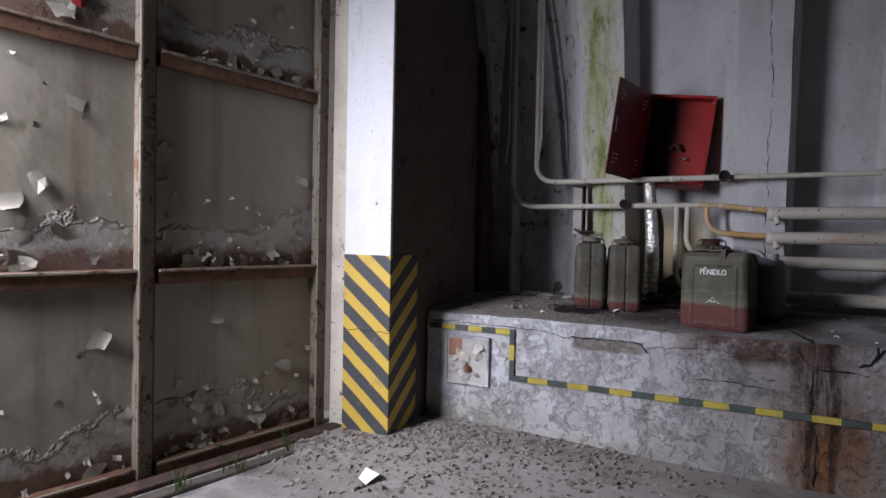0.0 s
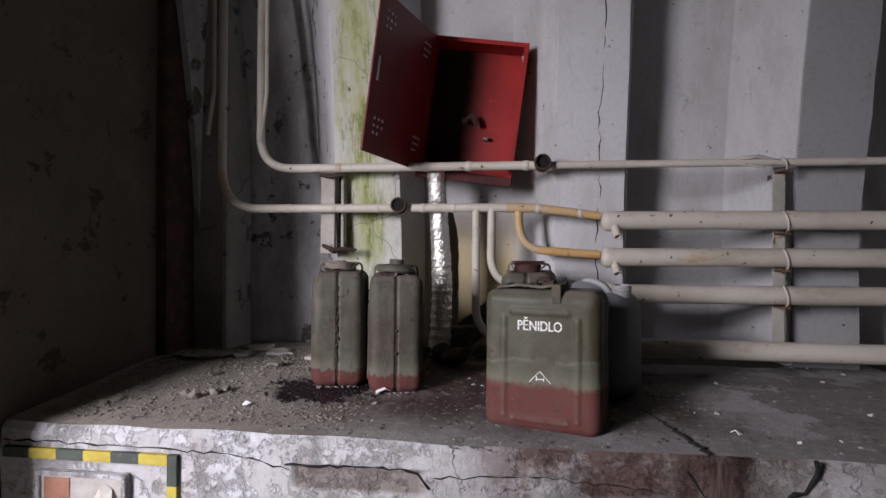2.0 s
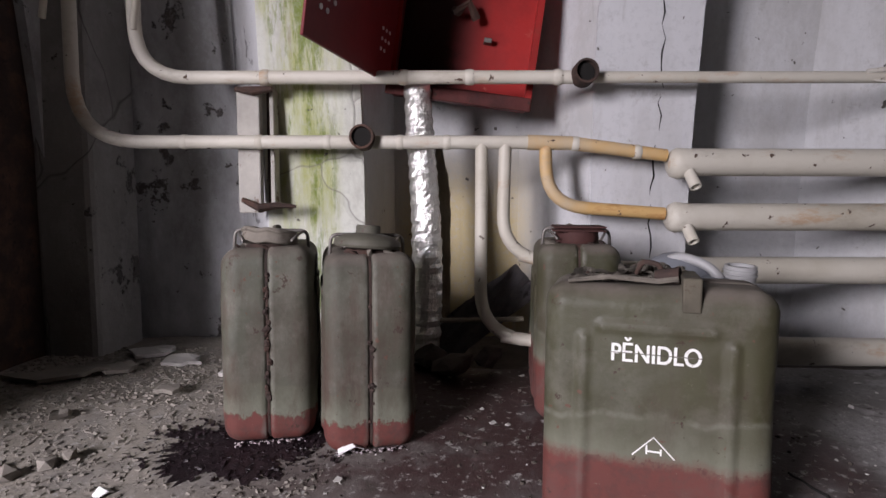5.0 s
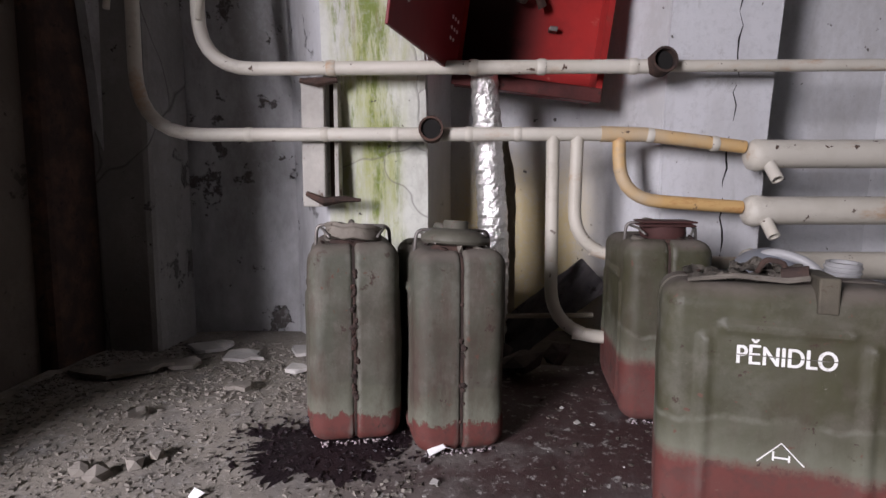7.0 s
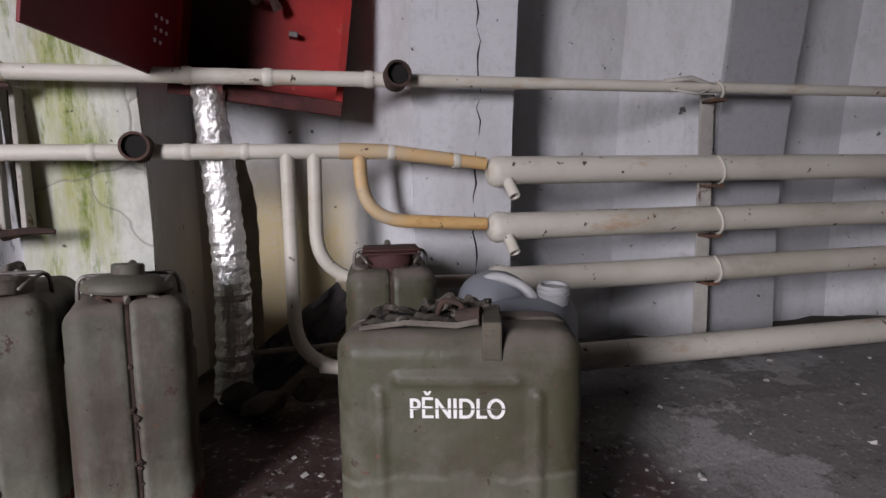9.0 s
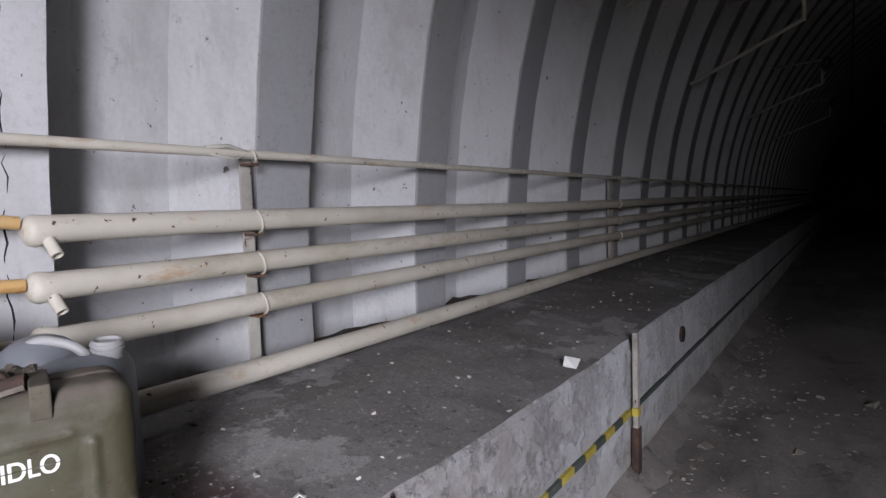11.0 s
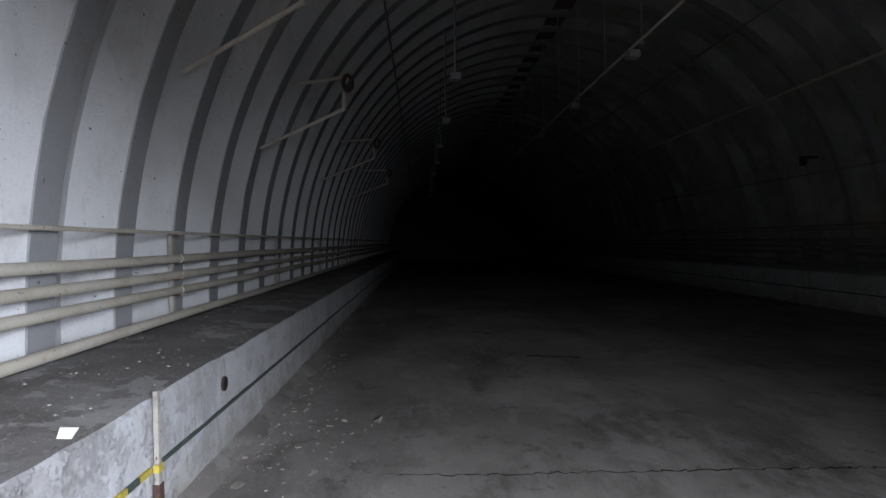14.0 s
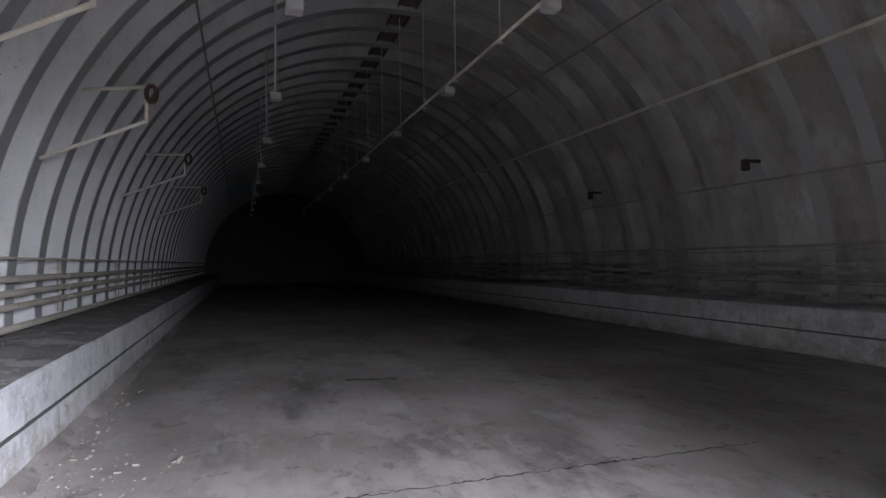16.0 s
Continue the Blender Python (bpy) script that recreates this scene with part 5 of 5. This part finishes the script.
for k in range(16):
    s0 = hr.uniform(0.012, 0.03)
    bm = bmesh.new()
    g = [[bm.verts.new(((j - 1) * s0 * hr.uniform(0.6, 1.2), -0.016 * (i / 2) ** 2 * hr.uniform(0.3, 1.3), (i - 1) * s0 * hr.uniform(0.7, 1.3))) for j in range(3)] for i in range(3)]
    for i in range(2):
        for j in range(2):
            bm.faces.new((g[i][j], g[i + 1][j], g[i + 1][j + 1], g[i][j + 1]))
    part("torn_paint", bm, M_FLAKE if k % 3 else M_JAMB, t, "curled paint scrap", at=pose(hr.uniform(0.59, 0.78), 3.174, hr.uniform(0.31, 0.51), 0, hr.uniform(0, 360), 0))
part("torn_scrap", chip_bm(0.03, 0.8), M_RUST, t, "torn scrap", at=pose(0.69, 3.168, 0.37))
part("torn_scrap", chip_bm(0.024, 0.5), M_FLAKE, t, "torn paint scrap", at=pose(0.74, 3.168, 0.34, 0, 30, 0))

M_POST = plain("flaking_post_paint", (0.34, 0.32, 0.29), 0.85, 0.4, 16, spots=(0.09, 0.045, 0.03), relief=0.004)
t = thing("guard_post", "flaking white-painted rusty steel post on the ledge edge", "post")
part("post", box(4.412, 4.448, 3.147, 3.172, -0.01, 0.735, 0.004), M_POST, t)
part("yellow_band", box(4.403, 4.457, 3.143, 3.174, 0.33, 0.37, 0.003), M_YEL, t, "yellow band")
part("rusty_foot", box(4.402, 4.458, 3.142, 3.175, -0.01, 0.27, 0.004), M_DARKRUST, t, "dark rusty foot")
t = thing("drain_hole", "dark oval drain hole in the ledge front", "drain")
part("rim", ring_pipe((5.466, 3.225, 0.51), (0, -1, 0), 0.05, 0.05, 0.006), M_DARKRUST, t, "rusty pipe end", smooth=2)
# black disc gives the drain the shade of its depth
part("bore", lathe([(0.044, 0), (0.044, 0.004)], 18, None, pose(5.466, 3.181, 0.51, 90)), M_BLACK, t, "black disc for the shade in the bore")

# loose scraps
def scrap(name, label, category, p, size, material, rot=(0, 0, 0), flat=0.3):
    ob = part(name, chip_bm(size, flat), material, at=pose(*p, *rot))
    return tagged(ob, label, category)


def paper(p, size, rz, group=""):
    bm = bmesh.new()
    a = [bm.verts.new(v) for v in ((-1, -0.6, 0.0), (0.2, -0.7, 0.5), (0.9, -0.3, 0.05), (0.7, 0.6, 0.15), (-0.2, 0.5, 0.75), (-0.9, 0.5, 0.1))]
    bm.faces.new((a[0], a[1], a[4], a[5]))
    bm.faces.new((a[1], a[2], a[3], a[4]))
    bmesh.ops.scale(bm, vec=(size, size, size), verts=bm.verts[:])
    bmesh.ops.solidify(bm, geom=bm.faces[:], thickness=0.002)
    ob = part("paper_scrap", bm, M_PAPER, at=pose(*p, 0, 0, rz))
    return tagged(ob, "crumpled white paper scrap", "paper", group)


paper((1.493, 3.565, 0.735), 0.028, 20)
paper((1.075, 3.42, 0.712), 0.018, 50)
paper((2.56, 3.36, 0.708), 0.016, 130)
paper((3.874, 3.249, 0.705), 0.05, 10)
paper((0.62, 2.25, 0.03), 0.06, 70)


# ---- gate ----
def gate():
    hx, hy = -0.11, 2.84
    t = thing("gate_leaf", "tall khaki steel gate leaf with peeling paint and rusty bars", "gate", pose(hx, hy, 0, 0, 0, -13))
    # local: y runs from the hinge (0) towards minus, x the thickness
    W, H = 1.74, 5.24
    part("sheet", box(-0.03, 0.0, -W, -0.02, -0.005, H), M_GATE, t, "khaki sheet steel with blistered paint")
    for y in (-0.09, -1.09):
        part("upright", box(0.0, 0.045, y - 0.045, y + 0.030, 0.02, H, 0.004), M_GATEBAR, t)
        part("upright_flange", box(0.0, 0.012, y + 0.031, y + 0.052, 0.02, H, 0.003), M_GATERUST, t, "thin rusted flange")
        part("upright_lip", box(0.046, 0.062, y - 0.043, y - 0.030, 0.02, H, 0.003), M_GATEBAR, t)
    for k, z in enumerate((0.04, 0.95, 1.97, 2.94, 3.9, 4.86)):
        for y0, y1 in ((-1.036, -0.137), (-1.735, -1.137)):
            part("crossbar", box(0.001, 0.042, y0, y1, z - 0.038, z + 0.036, 0.004), M_GATERUST, t, "rusted crossbar")
            part("crossbar_lip", box(0.043, 0.058, y0, y1, z + 0.020, z + 0.034, 0.003), M_GATEBAR, t)
    rnd = random.Random(4)
    for k in range(190):
        col = rnd.choice((0, 0, 0, 1))
        row = rnd.choice((0, 0, 1, 1, 2))
        y = -1.13 - rnd.uniform(0.03, 0.58) if col else -rnd.uniform(0.16, 1.03)
        z0, z1 = ((0.08, 0.90), (1.0, 1.91), (2.02, 2.88))[row]
        z = z0 + (z1 - z0) * rnd.random() ** 3.0 * (0.35 + 0.65 * abs(y + 0.6))
        s = rnd.uniform(0.006, 0.02) if k % 5 else rnd.uniform(0.025, 0.05)
        bm = bmesh.new()
        g = [[bm.verts.new((0.004 + 0.022 * (i / 2) ** 2 * rnd.uniform(0.4, 1.4), (j - 1) * s * rnd.uniform(0.5, 1), (i - 1) * s * rnd.uniform(0.7, 1.5))) for j in range(3)] for i in range(3)]
        for i in range(2):
            for j in range(2):
                bm.faces.new((g[i][j], g[i + 1][j], g[i + 1][j + 1], g[i][j + 1]))
        bmesh.ops.rotate(bm, verts=bm.verts[:], matrix=Matrix.Rotation(rnd.uniform(0, 6.28), 3, "X"))
        part("paint_flake", bm, M_CURL, t, at=pose(0, y, z))
    for y, z, sz, tilt in ((-1.42, 2.10, 0.06, 10), (-1.36, 1.72, 0.055, -15), (-1.02, 1.45, 0.045, 20), (-0.72, 0.75, 0.05, 0), (-1.60, 1.30, 0.06, 10), (-0.40, 2.08, 0.045, 30), (-1.30, 0.70, 0.06, 60)):
        bm = bmesh.new()
        g = []
        for i in range(6):
            a = i / 5 * 1.9
            g.append([bm.verts.new((0.003 + 0.5 * sz * (1 - math.cos(a)), (j / 3 - 0.5) * sz * (1.5 - 0.2 * i + 0.5 * rnd.random()) + 0.2 * sz * rnd.random(), sz * math.sin(a) * 1.1)) for j in range(4)])
        for a, b in zip(g, g[1:]):
            for j in range(3):
                bm.faces.new((a[j], b[j], b[j + 1], a[j + 1]))
        part("hanging_flake", bm, M_CURL, t, "large curled flake of paint", smooth=True, at=pose(0.0, y, z, 180 + tilt, 0, 0))
    part("red_flake", chip_bm(0.045, 0.4), M_REDDARK, t, "dark red primer patch", at=pose(0.012, -1.36, 2.13, 0, 85, 0))
    return t


gate()
t = thing("gate_track", "rusty steel track in the floor under the gate", "track")
part("rail", box(-0.08, 0.02, -2.6, 0.1, -0.02, 0.03, 0.006), M_DARKRUST, t, at=pose(0.02, 2.7, 0, 0, 0, -13))
part("kerb", box(0.04, 0.12, -2.6, -0.35, -0.03, 0.028, 0.012), M_SOIL, t, "broken concrete kerb", at=pose(0.05, 2.7, 0, 0, 0, -13))

for gx, gy in ((0.0, 2.0), (-0.05, 1.75), (0.02, 2.35)):
    bm = bmesh.new()
    rnd = random.Random(int(gx * 100 + gy * 10))
    for k in range(12):
        a, l = rnd.uniform(0, 6.28), rnd.uniform(0.05, 0.14)
        bx, by = rnd.uniform(-0.04, 0.04), rnd.uniform(-0.04, 0.04)
        tipv = (bx + math.cos(a) * l * 0.5, by + math.sin(a) * l * 0.5, l)
        bm = tube([(bx, by, 0), ((bx + tipv[0]) / 2, (by + tipv[1]) / 2, l * 0.65), tipv], [0.003, 0.0025, 0.0005], 3, bm)
    tagged(part("grass_tuft", bm, M_GRASS, at=pose(gx, gy, 0.02)), "thin green grass tuft by the gate track", "grass", "grass tufts")


# ---- rubble ----
def rubble(name, label, n, place, lo, hi, seed, material=None):
    rnd = random.Random(seed)
    me_bm = bmesh.new()
    verts, faces = [], []
    for k in range(n):
        x, y, z = place(rnd)
        s = lo + (hi - lo) * rnd.random() ** 3
        base = len(verts)
        m = Euler((rnd.uniform(-0.4, 0.4), rnd.uniform(-0.4, 0.4), rnd.uniform(0, 6.28))).to_matrix()
        fl = rnd.uniform(0.2, 0.6)
        for sx, sy, sz in ((-1, -1, -1), (1, -1, -1), (1, 1, -1), (-1, 1, -1), (-1, -1, 1), (1, -1, 1), (1, 1, 1), (-1, 1, 1)):
            q = m @ Vector((sx * s * rnd.uniform(0.5, 1), sy * s * rnd.uniform(0.4, 0.9), sz * s * fl * rnd.uniform(0.6, 1)))
            verts.append((x + q.x, y + q.y, z + q.z + s * fl * 0.5))
        for f in ((0, 3, 2, 1), (4, 5, 6, 7), (0, 1, 5, 4), (1, 2, 6, 5), (2, 3, 7, 6), (3, 0, 4, 7)):
            faces.append(tuple(base + i for i in f))
    me_bm.free()
    me = bpy.data.meshes.new(name)
    me.from_pydata(verts, [], faces)
    me.materials.append(material or M_STONE)
    ob = new(name, me)
    return tagged(ob, label, "rubble", kind="stuff")


def on_floor(rnd):
    while True:
        x, y = rnd.uniform(-0.1, 3.4), rnd.uniform(1.2, 3.17)
        if rnd.random() < max(0.04, 1 - math.hypot((x - 0.6) / 1.6, (y - 2.9) / 1.0)) and not (x < 0.42 and y > 2.72):
            return x, y, 0.05 * max(0.0, 1 - math.hypot(x - 0.8, y - 3.0) / 1.5)


def on_ledge(rnd):
    while True:
        x, y = 0.45 + 1.0 * rnd.random() ** 1.3, rnd.uniform(3.26, 4.3)
        if math.hypot((x - 1.27) / 0.22, (y - 3.60) / 0.15) > 1:
            return x, y, ledge_z(x, y)


def on_ledge_far(rnd):
    x, y = rnd.uniform(1.4, 9), rnd.uniform(3.22, 4.3)
    return x, y, ledge_z(x, y)


def by_ledge(rnd):
    x, y = rnd.uniform(2.5, 9), 3.16 - 0.35 * rnd.random() ** 2
    return x, y, 0.0


rubble("floor_rubble", "small grey stones and plaster crumbs by the pier", 5200, on_floor, 0.002, 0.018, 1)
rubble("ledge_rubble", "plaster crumbs and grit on the ledge", 9500, on_ledge, 0.001, 0.0075, 2)
def by_cans(rnd):
    a, q = rnd.uniform(0, 6.28), rnd.random() ** 0.7
    x, y = 1.27 + 0.24 * q * math.cos(a), 3.60 + 0.14 * q * math.sin(a)
    return x, y, ledge_z(x, y) + 0.003


def mid_ledge(rnd):
    x, y = 1.2 + 1.3 * rnd.random(), 3.23 + 0.7 * rnd.random()
    return x, y, ledge_z(x, y)


rubble("oily_clots", "black oily clots and crumbs by the canisters", 900, by_cans, 0.0015, 0.0065, 12, M_OIL)
rubble("ledge_dust", "brown crumbs of dirt on the stained ledge", 900, mid_ledge, 0.0015, 0.006, 13, M_SOIL)
rubble("ledge_grit", "scattered pale grit on the ledge", 500, on_ledge_far, 0.002, 0.010, 3, M_FLAKE)
rubble("kerb_grit", "crumbs along the foot of the ledge", 700, by_ledge, 0.003, 0.02, 4)
for p, s in (((0.62, 3.40, 0.715), 0.022), ((0.82, 3.48, 0.725), 0.022), ((0.865, 3.46, 0.725), 0.024), ((0.91, 3.50, 0.73), 0.022), ((0.94, 3.53, 0.735), 0.018), ((0.60, 3.37, 0.715), 0.016)):
    tagged(part("plaster_lump", chip_bm(s, 0.8), M_STONE, at=pose(*p, 0, 0, random.uniform(0, 360))), "broken lump of plaster on the ledge", "rubble", "plaster lumps")
for x, y, l, rz, sd in ((0.62, 3.95, 0.30, 8, 1), (0.88, 4.12, 0.14, -20, 2), (0.98, 3.85, 0.07, 40, 3), (0.75, 4.2, 0.18, 15, 4), (0.72, 4.02, 0.16, -5, 5), (1.05, 4.18, 0.10, 60, 6), (0.80, 3.70, 0.05, 10, 7), (1.08, 3.98, 0.06, 75, 8)):
    rnd = random.Random(sd)
    bm = bmesh.new()
    n = 11
    outline = [(l / 2 * math.cos(2 * math.pi * k / n) * rnd.uniform(0.6, 1.1), (0.03 + l * 0.10) * math.sin(2 * math.pi * k / n) * rnd.uniform(0.5, 1.2)) for k in range(n)]
    f = bm.faces.new([bm.verts.new((a, b, 0.002 + 0.012 * rnd.random())) for a, b in outline])
    top = bmesh.ops.extrude_face_region(bm, geom=[f])
    bmesh.ops.translate(bm, verts=[v for v in top["geom"] if isinstance(v, bmesh.types.BMVert)], vec=(0, 0, 0.010))
    bmesh.ops.recalc_face_normals(bm, faces=bm.faces[:])
    tagged(part("plaster_slab", bm, M_STONE if sd % 2 else M_FLAKE, at=pose(x, y, ledge_z(x, y) + 0.001, rnd.uniform(-4, 4), rnd.uniform(-3, 3), rz)), "flat fallen slab of plaster on the ledge", "rubble", "plaster slabs")


# ---- fittings of the vault ----
def hanging_lamp(x, y, z, rod):
    t = thing("hanging_lamp", "small grey lamp on a thin rod from the vault", "lamp", pose(x, y, z), group="hanging lamps")
    part("rod", tube([(0, 0, 0.08), (0, 0, rod)], 0.02, 8), M_LAMP, t)
    part("housing", box(-0.09, 0.09, -0.09, 0.09, -0.05, 0.07, 0.02), M_LAMP, t)
    return t


def roof(y):
    return SPRING + CROWN * math.sqrt(max(0, 1 - ((y - CY) / HALF) ** 2))


for k in range(9):
    hanging_lamp(7.3 + 3.25 * k, 1.22, 4.05, roof(1.22) - 4.05)
    hanging_lamp(6.9 + 3.3 * k, -1.5, 4.27, 0.13)


rail = thing("lamp_rail", "long cream conduit hung from the vault on thin rods", "conduit")
part("conduit", tube([(3.0, -1.5, 4.40), (16, -1.5, 4.40), (34, -1.5, 4.40)], 0.022, 8), M_PIPE, rail, smooth=True)
for k in range(15):
    x = 4.9 + 1.65 * k
    part("rod", tube([(x, -1.5, 4.35), (x, -1.5, roof(-1.5) - 0.02)], 0.012, 6), M_LAMP, rail)
    part("rod_foot", box(x - 0.03, x + 0.03, -1.53, -1.47, 4.33, 4.36, 0.006), M_LAMP, rail)


def cable_bracket(x, up):
    t = thing("wall_bracket", "cream steel bracket with a cable coil on the vault", "bracket", group="brackets on the vault")
    part("arm", tube([(x + 0.55, 3.45, 3.52 + up), (x, 2.72, 3.45 + up)], 0.022, 8), M_PIPE, t)
    part("upright", tube([(x, 2.72, 3.47 + up), (x, 2.72, 3.05 + up)], 0.022, 8), M_PIPE, t)
    part("brace", tube([(x, 2.72, 3.07 + up), (x + 0.54, 3.87, 2.70 + up)], 0.022, 8), M_PIPE, t)
    a = [2 * math.pi * i / 16 for i in range(17)]
    part("coil", tube([(x - 0.1, 2.66 + 0.05 * math.cos(q), 3.35 + up + 0.09 * math.sin(q)) for q in a], 0.025, 6, caps=False), M_DARKRUST, t, "dark cable coil")
    return t


for x, up in ((6.06, 0.27), (8.45, 0.0), (13.0, 0.08), (17.6, 0.05)):
    cable_bracket(x, up)


def run_along(name, label, s, r, x0, x1, material, off=-0.05):
    y, z = arch_point(s, off)
    return tagged(part(name, tube([(x0, y, z), (x1, y, z)], r, 8), material), label, "conduit", "conduits along the vault")


run_along("conduit", "long thin conduit along the vault", 0.66, 0.02, 3, 40, M_STAINED)
run_along("conduit", "long cream conduit along the vault", 0.74, 0.035, 3, 40, M_PIPE, -0.1)
run_along("conduit", "long dark conduit along the vault", 0.83, 0.018, 3, 40, M_STAINED)
run_along("conduit", "long dark conduit along the vault", 0.885, 0.022, 3, 24, M_STAINED)
run_along("conduit", "long thin conduit along the vault", 0.30, 0.018, 3, 40, M_STAINED)

for z in (1.57, 1.34, 1.19, 1.05, 0.85):
    heat = thing("heating_pipe", "heating pipe along the opposite wall, coloured dark grey for the dimness there", "pipe", group="heating pipes along the opposite wall")
    # dark grey instead of cream puts the wall's dimness into the colour
    part("pipe_run", tube([(2.5, -7.08, z), (FAR - 0.5, -7.08, z)], 0.0155 if z > 1.5 else 0.0375, 10), M_STAINED, heat, smooth=2)
for x in (8.7, 13.2):
    t = thing("wall_lamp", "dark rusted lamp bracket on the opposite vault", "lamp", group="wall lamps")
    part("arm", tube([(x, -6.6, 3.1), (x + 0.1, -6.3, 3.1)], 0.03, 8), M_DARKRUST, t)
    part("head", box(x - 0.06, x + 0.06, -6.33, -6.22, 2.92, 3.12, 0.03), M_DARKRUST, t)


# ---- cracks, soil and floor joints ----
def crack(name, parent, pts, r, seed, label="", rough=0.012):
    """A dark open crack: a jagged thin strip sunk into the surface."""
    rnd = random.Random(seed)
    out = []
    for a, b in zip(pts, pts[1:]):
        a, b = Vector(a), Vector(b)
        n = max(2, int((b - a).length / 0.03))
        for k in range(n):
            p = a.lerp(b, k / n)
            out.append(p + Vector((rnd.uniform(-rough, rough), 0, rnd.uniform(-rough, rough))) if parent is ledge else p + Vector((rnd.uniform(-rough, rough), rnd.uniform(-rough, rough), 0)))
    out.append(Vector(pts[-1]))
    part(name, tube(out, [r * rnd.uniform(0.35, 1.2) for _ in out], 6), M_BLACK, parent, label)


def face(pts, seed):
    """Points of the ledge front, laid just inside its uneven face."""
    return [(x, 3.19 + 0.010 * noise.noise((x * 4, z * 5, seed)) + 0.001, z) for x, z in pts]


def front_crack(pts, r, seed, label, rough, block=0.0):
    fine = []
    for (x0, z0), (x1, z1) in zip(pts, pts[1:]):
        n = max(2, int(math.hypot(x1 - x0, z1 - z0) / 0.025))
        for k in range(n):
            fine.append((x0 + (x1 - x0) * k / n + random.uniform(-rough, rough), z0 + (z1 - z0) * k / n + random.uniform(-rough, rough)))
    fine.append(pts[-1])
    part("ledge_crack", tube(face(fine, block), [r * random.uniform(0.3, 1.2) for _ in fine], 6), M_BLACK, ledge, label)


front_crack([(0.42, 0.645), (0.9, 0.64), (1.15, 0.635), (1.32, 0.60)], 0.003, 1, "thin dark crack", 0.005)
front_crack([(1.30, 0.615), (1.5, 0.622), (1.68, 0.615), (1.71, 0.57)], 0.004, 2, "thin dark crack", 0.005)
front_crack([(2.62, 0.60), (2.665, 0.62), (2.69, 0.66), (2.688, 0.70)], 0.007, 14, "wide open crack in the lip", 0.005)
front_crack([(1.72, 0.60), (2.0, 0.62), (2.3, 0.60)], 0.0025, 3, "thin dark crack", 0.005)
front_crack([(2.38, 0.66), (2.42, 0.60), (2.47, 0.575), (2.58, 0.57), (2.66, 0.565)], 0.0045, 4, "wide dark crack round a broken block", 0.006)
part("ledge_crack", tube([(2.345 + 0.02 * noise.noise((k * 0.8, 2, 2)) + 0.004 * k, 3.52 - 0.0125 * k, ledge_z(2.35, 3.52 - 0.0125 * k) - 0.001) for k in range(26)], [0.003 + 0.0002 * k for k in range(26)], 6), M_BLACK, ledge, "open crack in the ledge top")
front_crack([(2.45, 0.57), (2.44, 0.40), (2.47, 0.2), (2.46, 0.02)], 0.005, 5, "rusty dark crack", 0.006)
front_crack([(1.9, 0.46), (2.1, 0.47), (2.3, 0.45)], 0.0025, 6, "thin dark crack", 0.006)
crack("floor_crack", floor, [(5.15, 2.52, 0.001), (5.05, 1.6, 0.001), (5.03, 0.74, 0.001), (5.0, 0, 0.001), (4.96, -0.85, 0.001), (4.9, -2.2, 0.001)], 0.0035, 7, "dark crack across the floor", 0.02)
crack("floor_crack", floor, [(8.6, 0.5, 0.001), (8.5, 0.2, 0.001), (8.4, -0.1, 0.001)], 0.012, 8, "short dark crack in the floor", 0.03)

for n in range(-1, 14):
    x0 = RIB0 + n * PITCH + RIBW + 0.03
    bm = bmesh.new()
    nx, ny = 9, 4
    g = []
    for i in range(nx):
        row = []
        for j in range(ny):
            x, y = x0 + 0.64 * i / (nx - 1), 4.09 + 0.30 * j / (ny - 1)
            edge = 0 if i in (0, nx - 1) or j == 0 else 1
            row.append(bm.verts.new((x, y, ledge_z(x, y) + (0.012 + 0.045 * abs(noise.noise((x * 5, y * 5, 2)))) * edge - (0.004 if not edge else 0))))
        g.append(row)
    for a, b in zip(g, g[1:]):
        for j in range(ny - 1):
            bm.faces.new((a[j], b[j], b[j + 1], a[j + 1]))
    tagged(part("soil_heap", bm, M_SOIL, smooth=True), "dark soil heaped in the wall trough behind the pipes", "soil", "soil heaps along the wall")


def flakes_floor(rnd):
    while True:
        x, y = rnd.uniform(3.6, 7.0), 3.16 - 1.1 * rnd.random() ** 2
        if rnd.random() < 1.2 - abs(x - 5.0) * 0.5:
            return x, y, 0.0


rubble("floor_flakes", "pale paint flakes and dust fallen by the ledge", 420, flakes_floor, 0.002, 0.012, 8, M_STONE)


def chunks_floor(rnd):
    return rnd.uniform(4.2, 6.6), 3.08 - 0.9 * rnd.random() ** 1.5, 0.0


rubble("floor_chunks", "flat broken plaster and paint pieces on the floor by the ledge", 45, chunks_floor, 0.010, 0.04, 18, M_STONE)
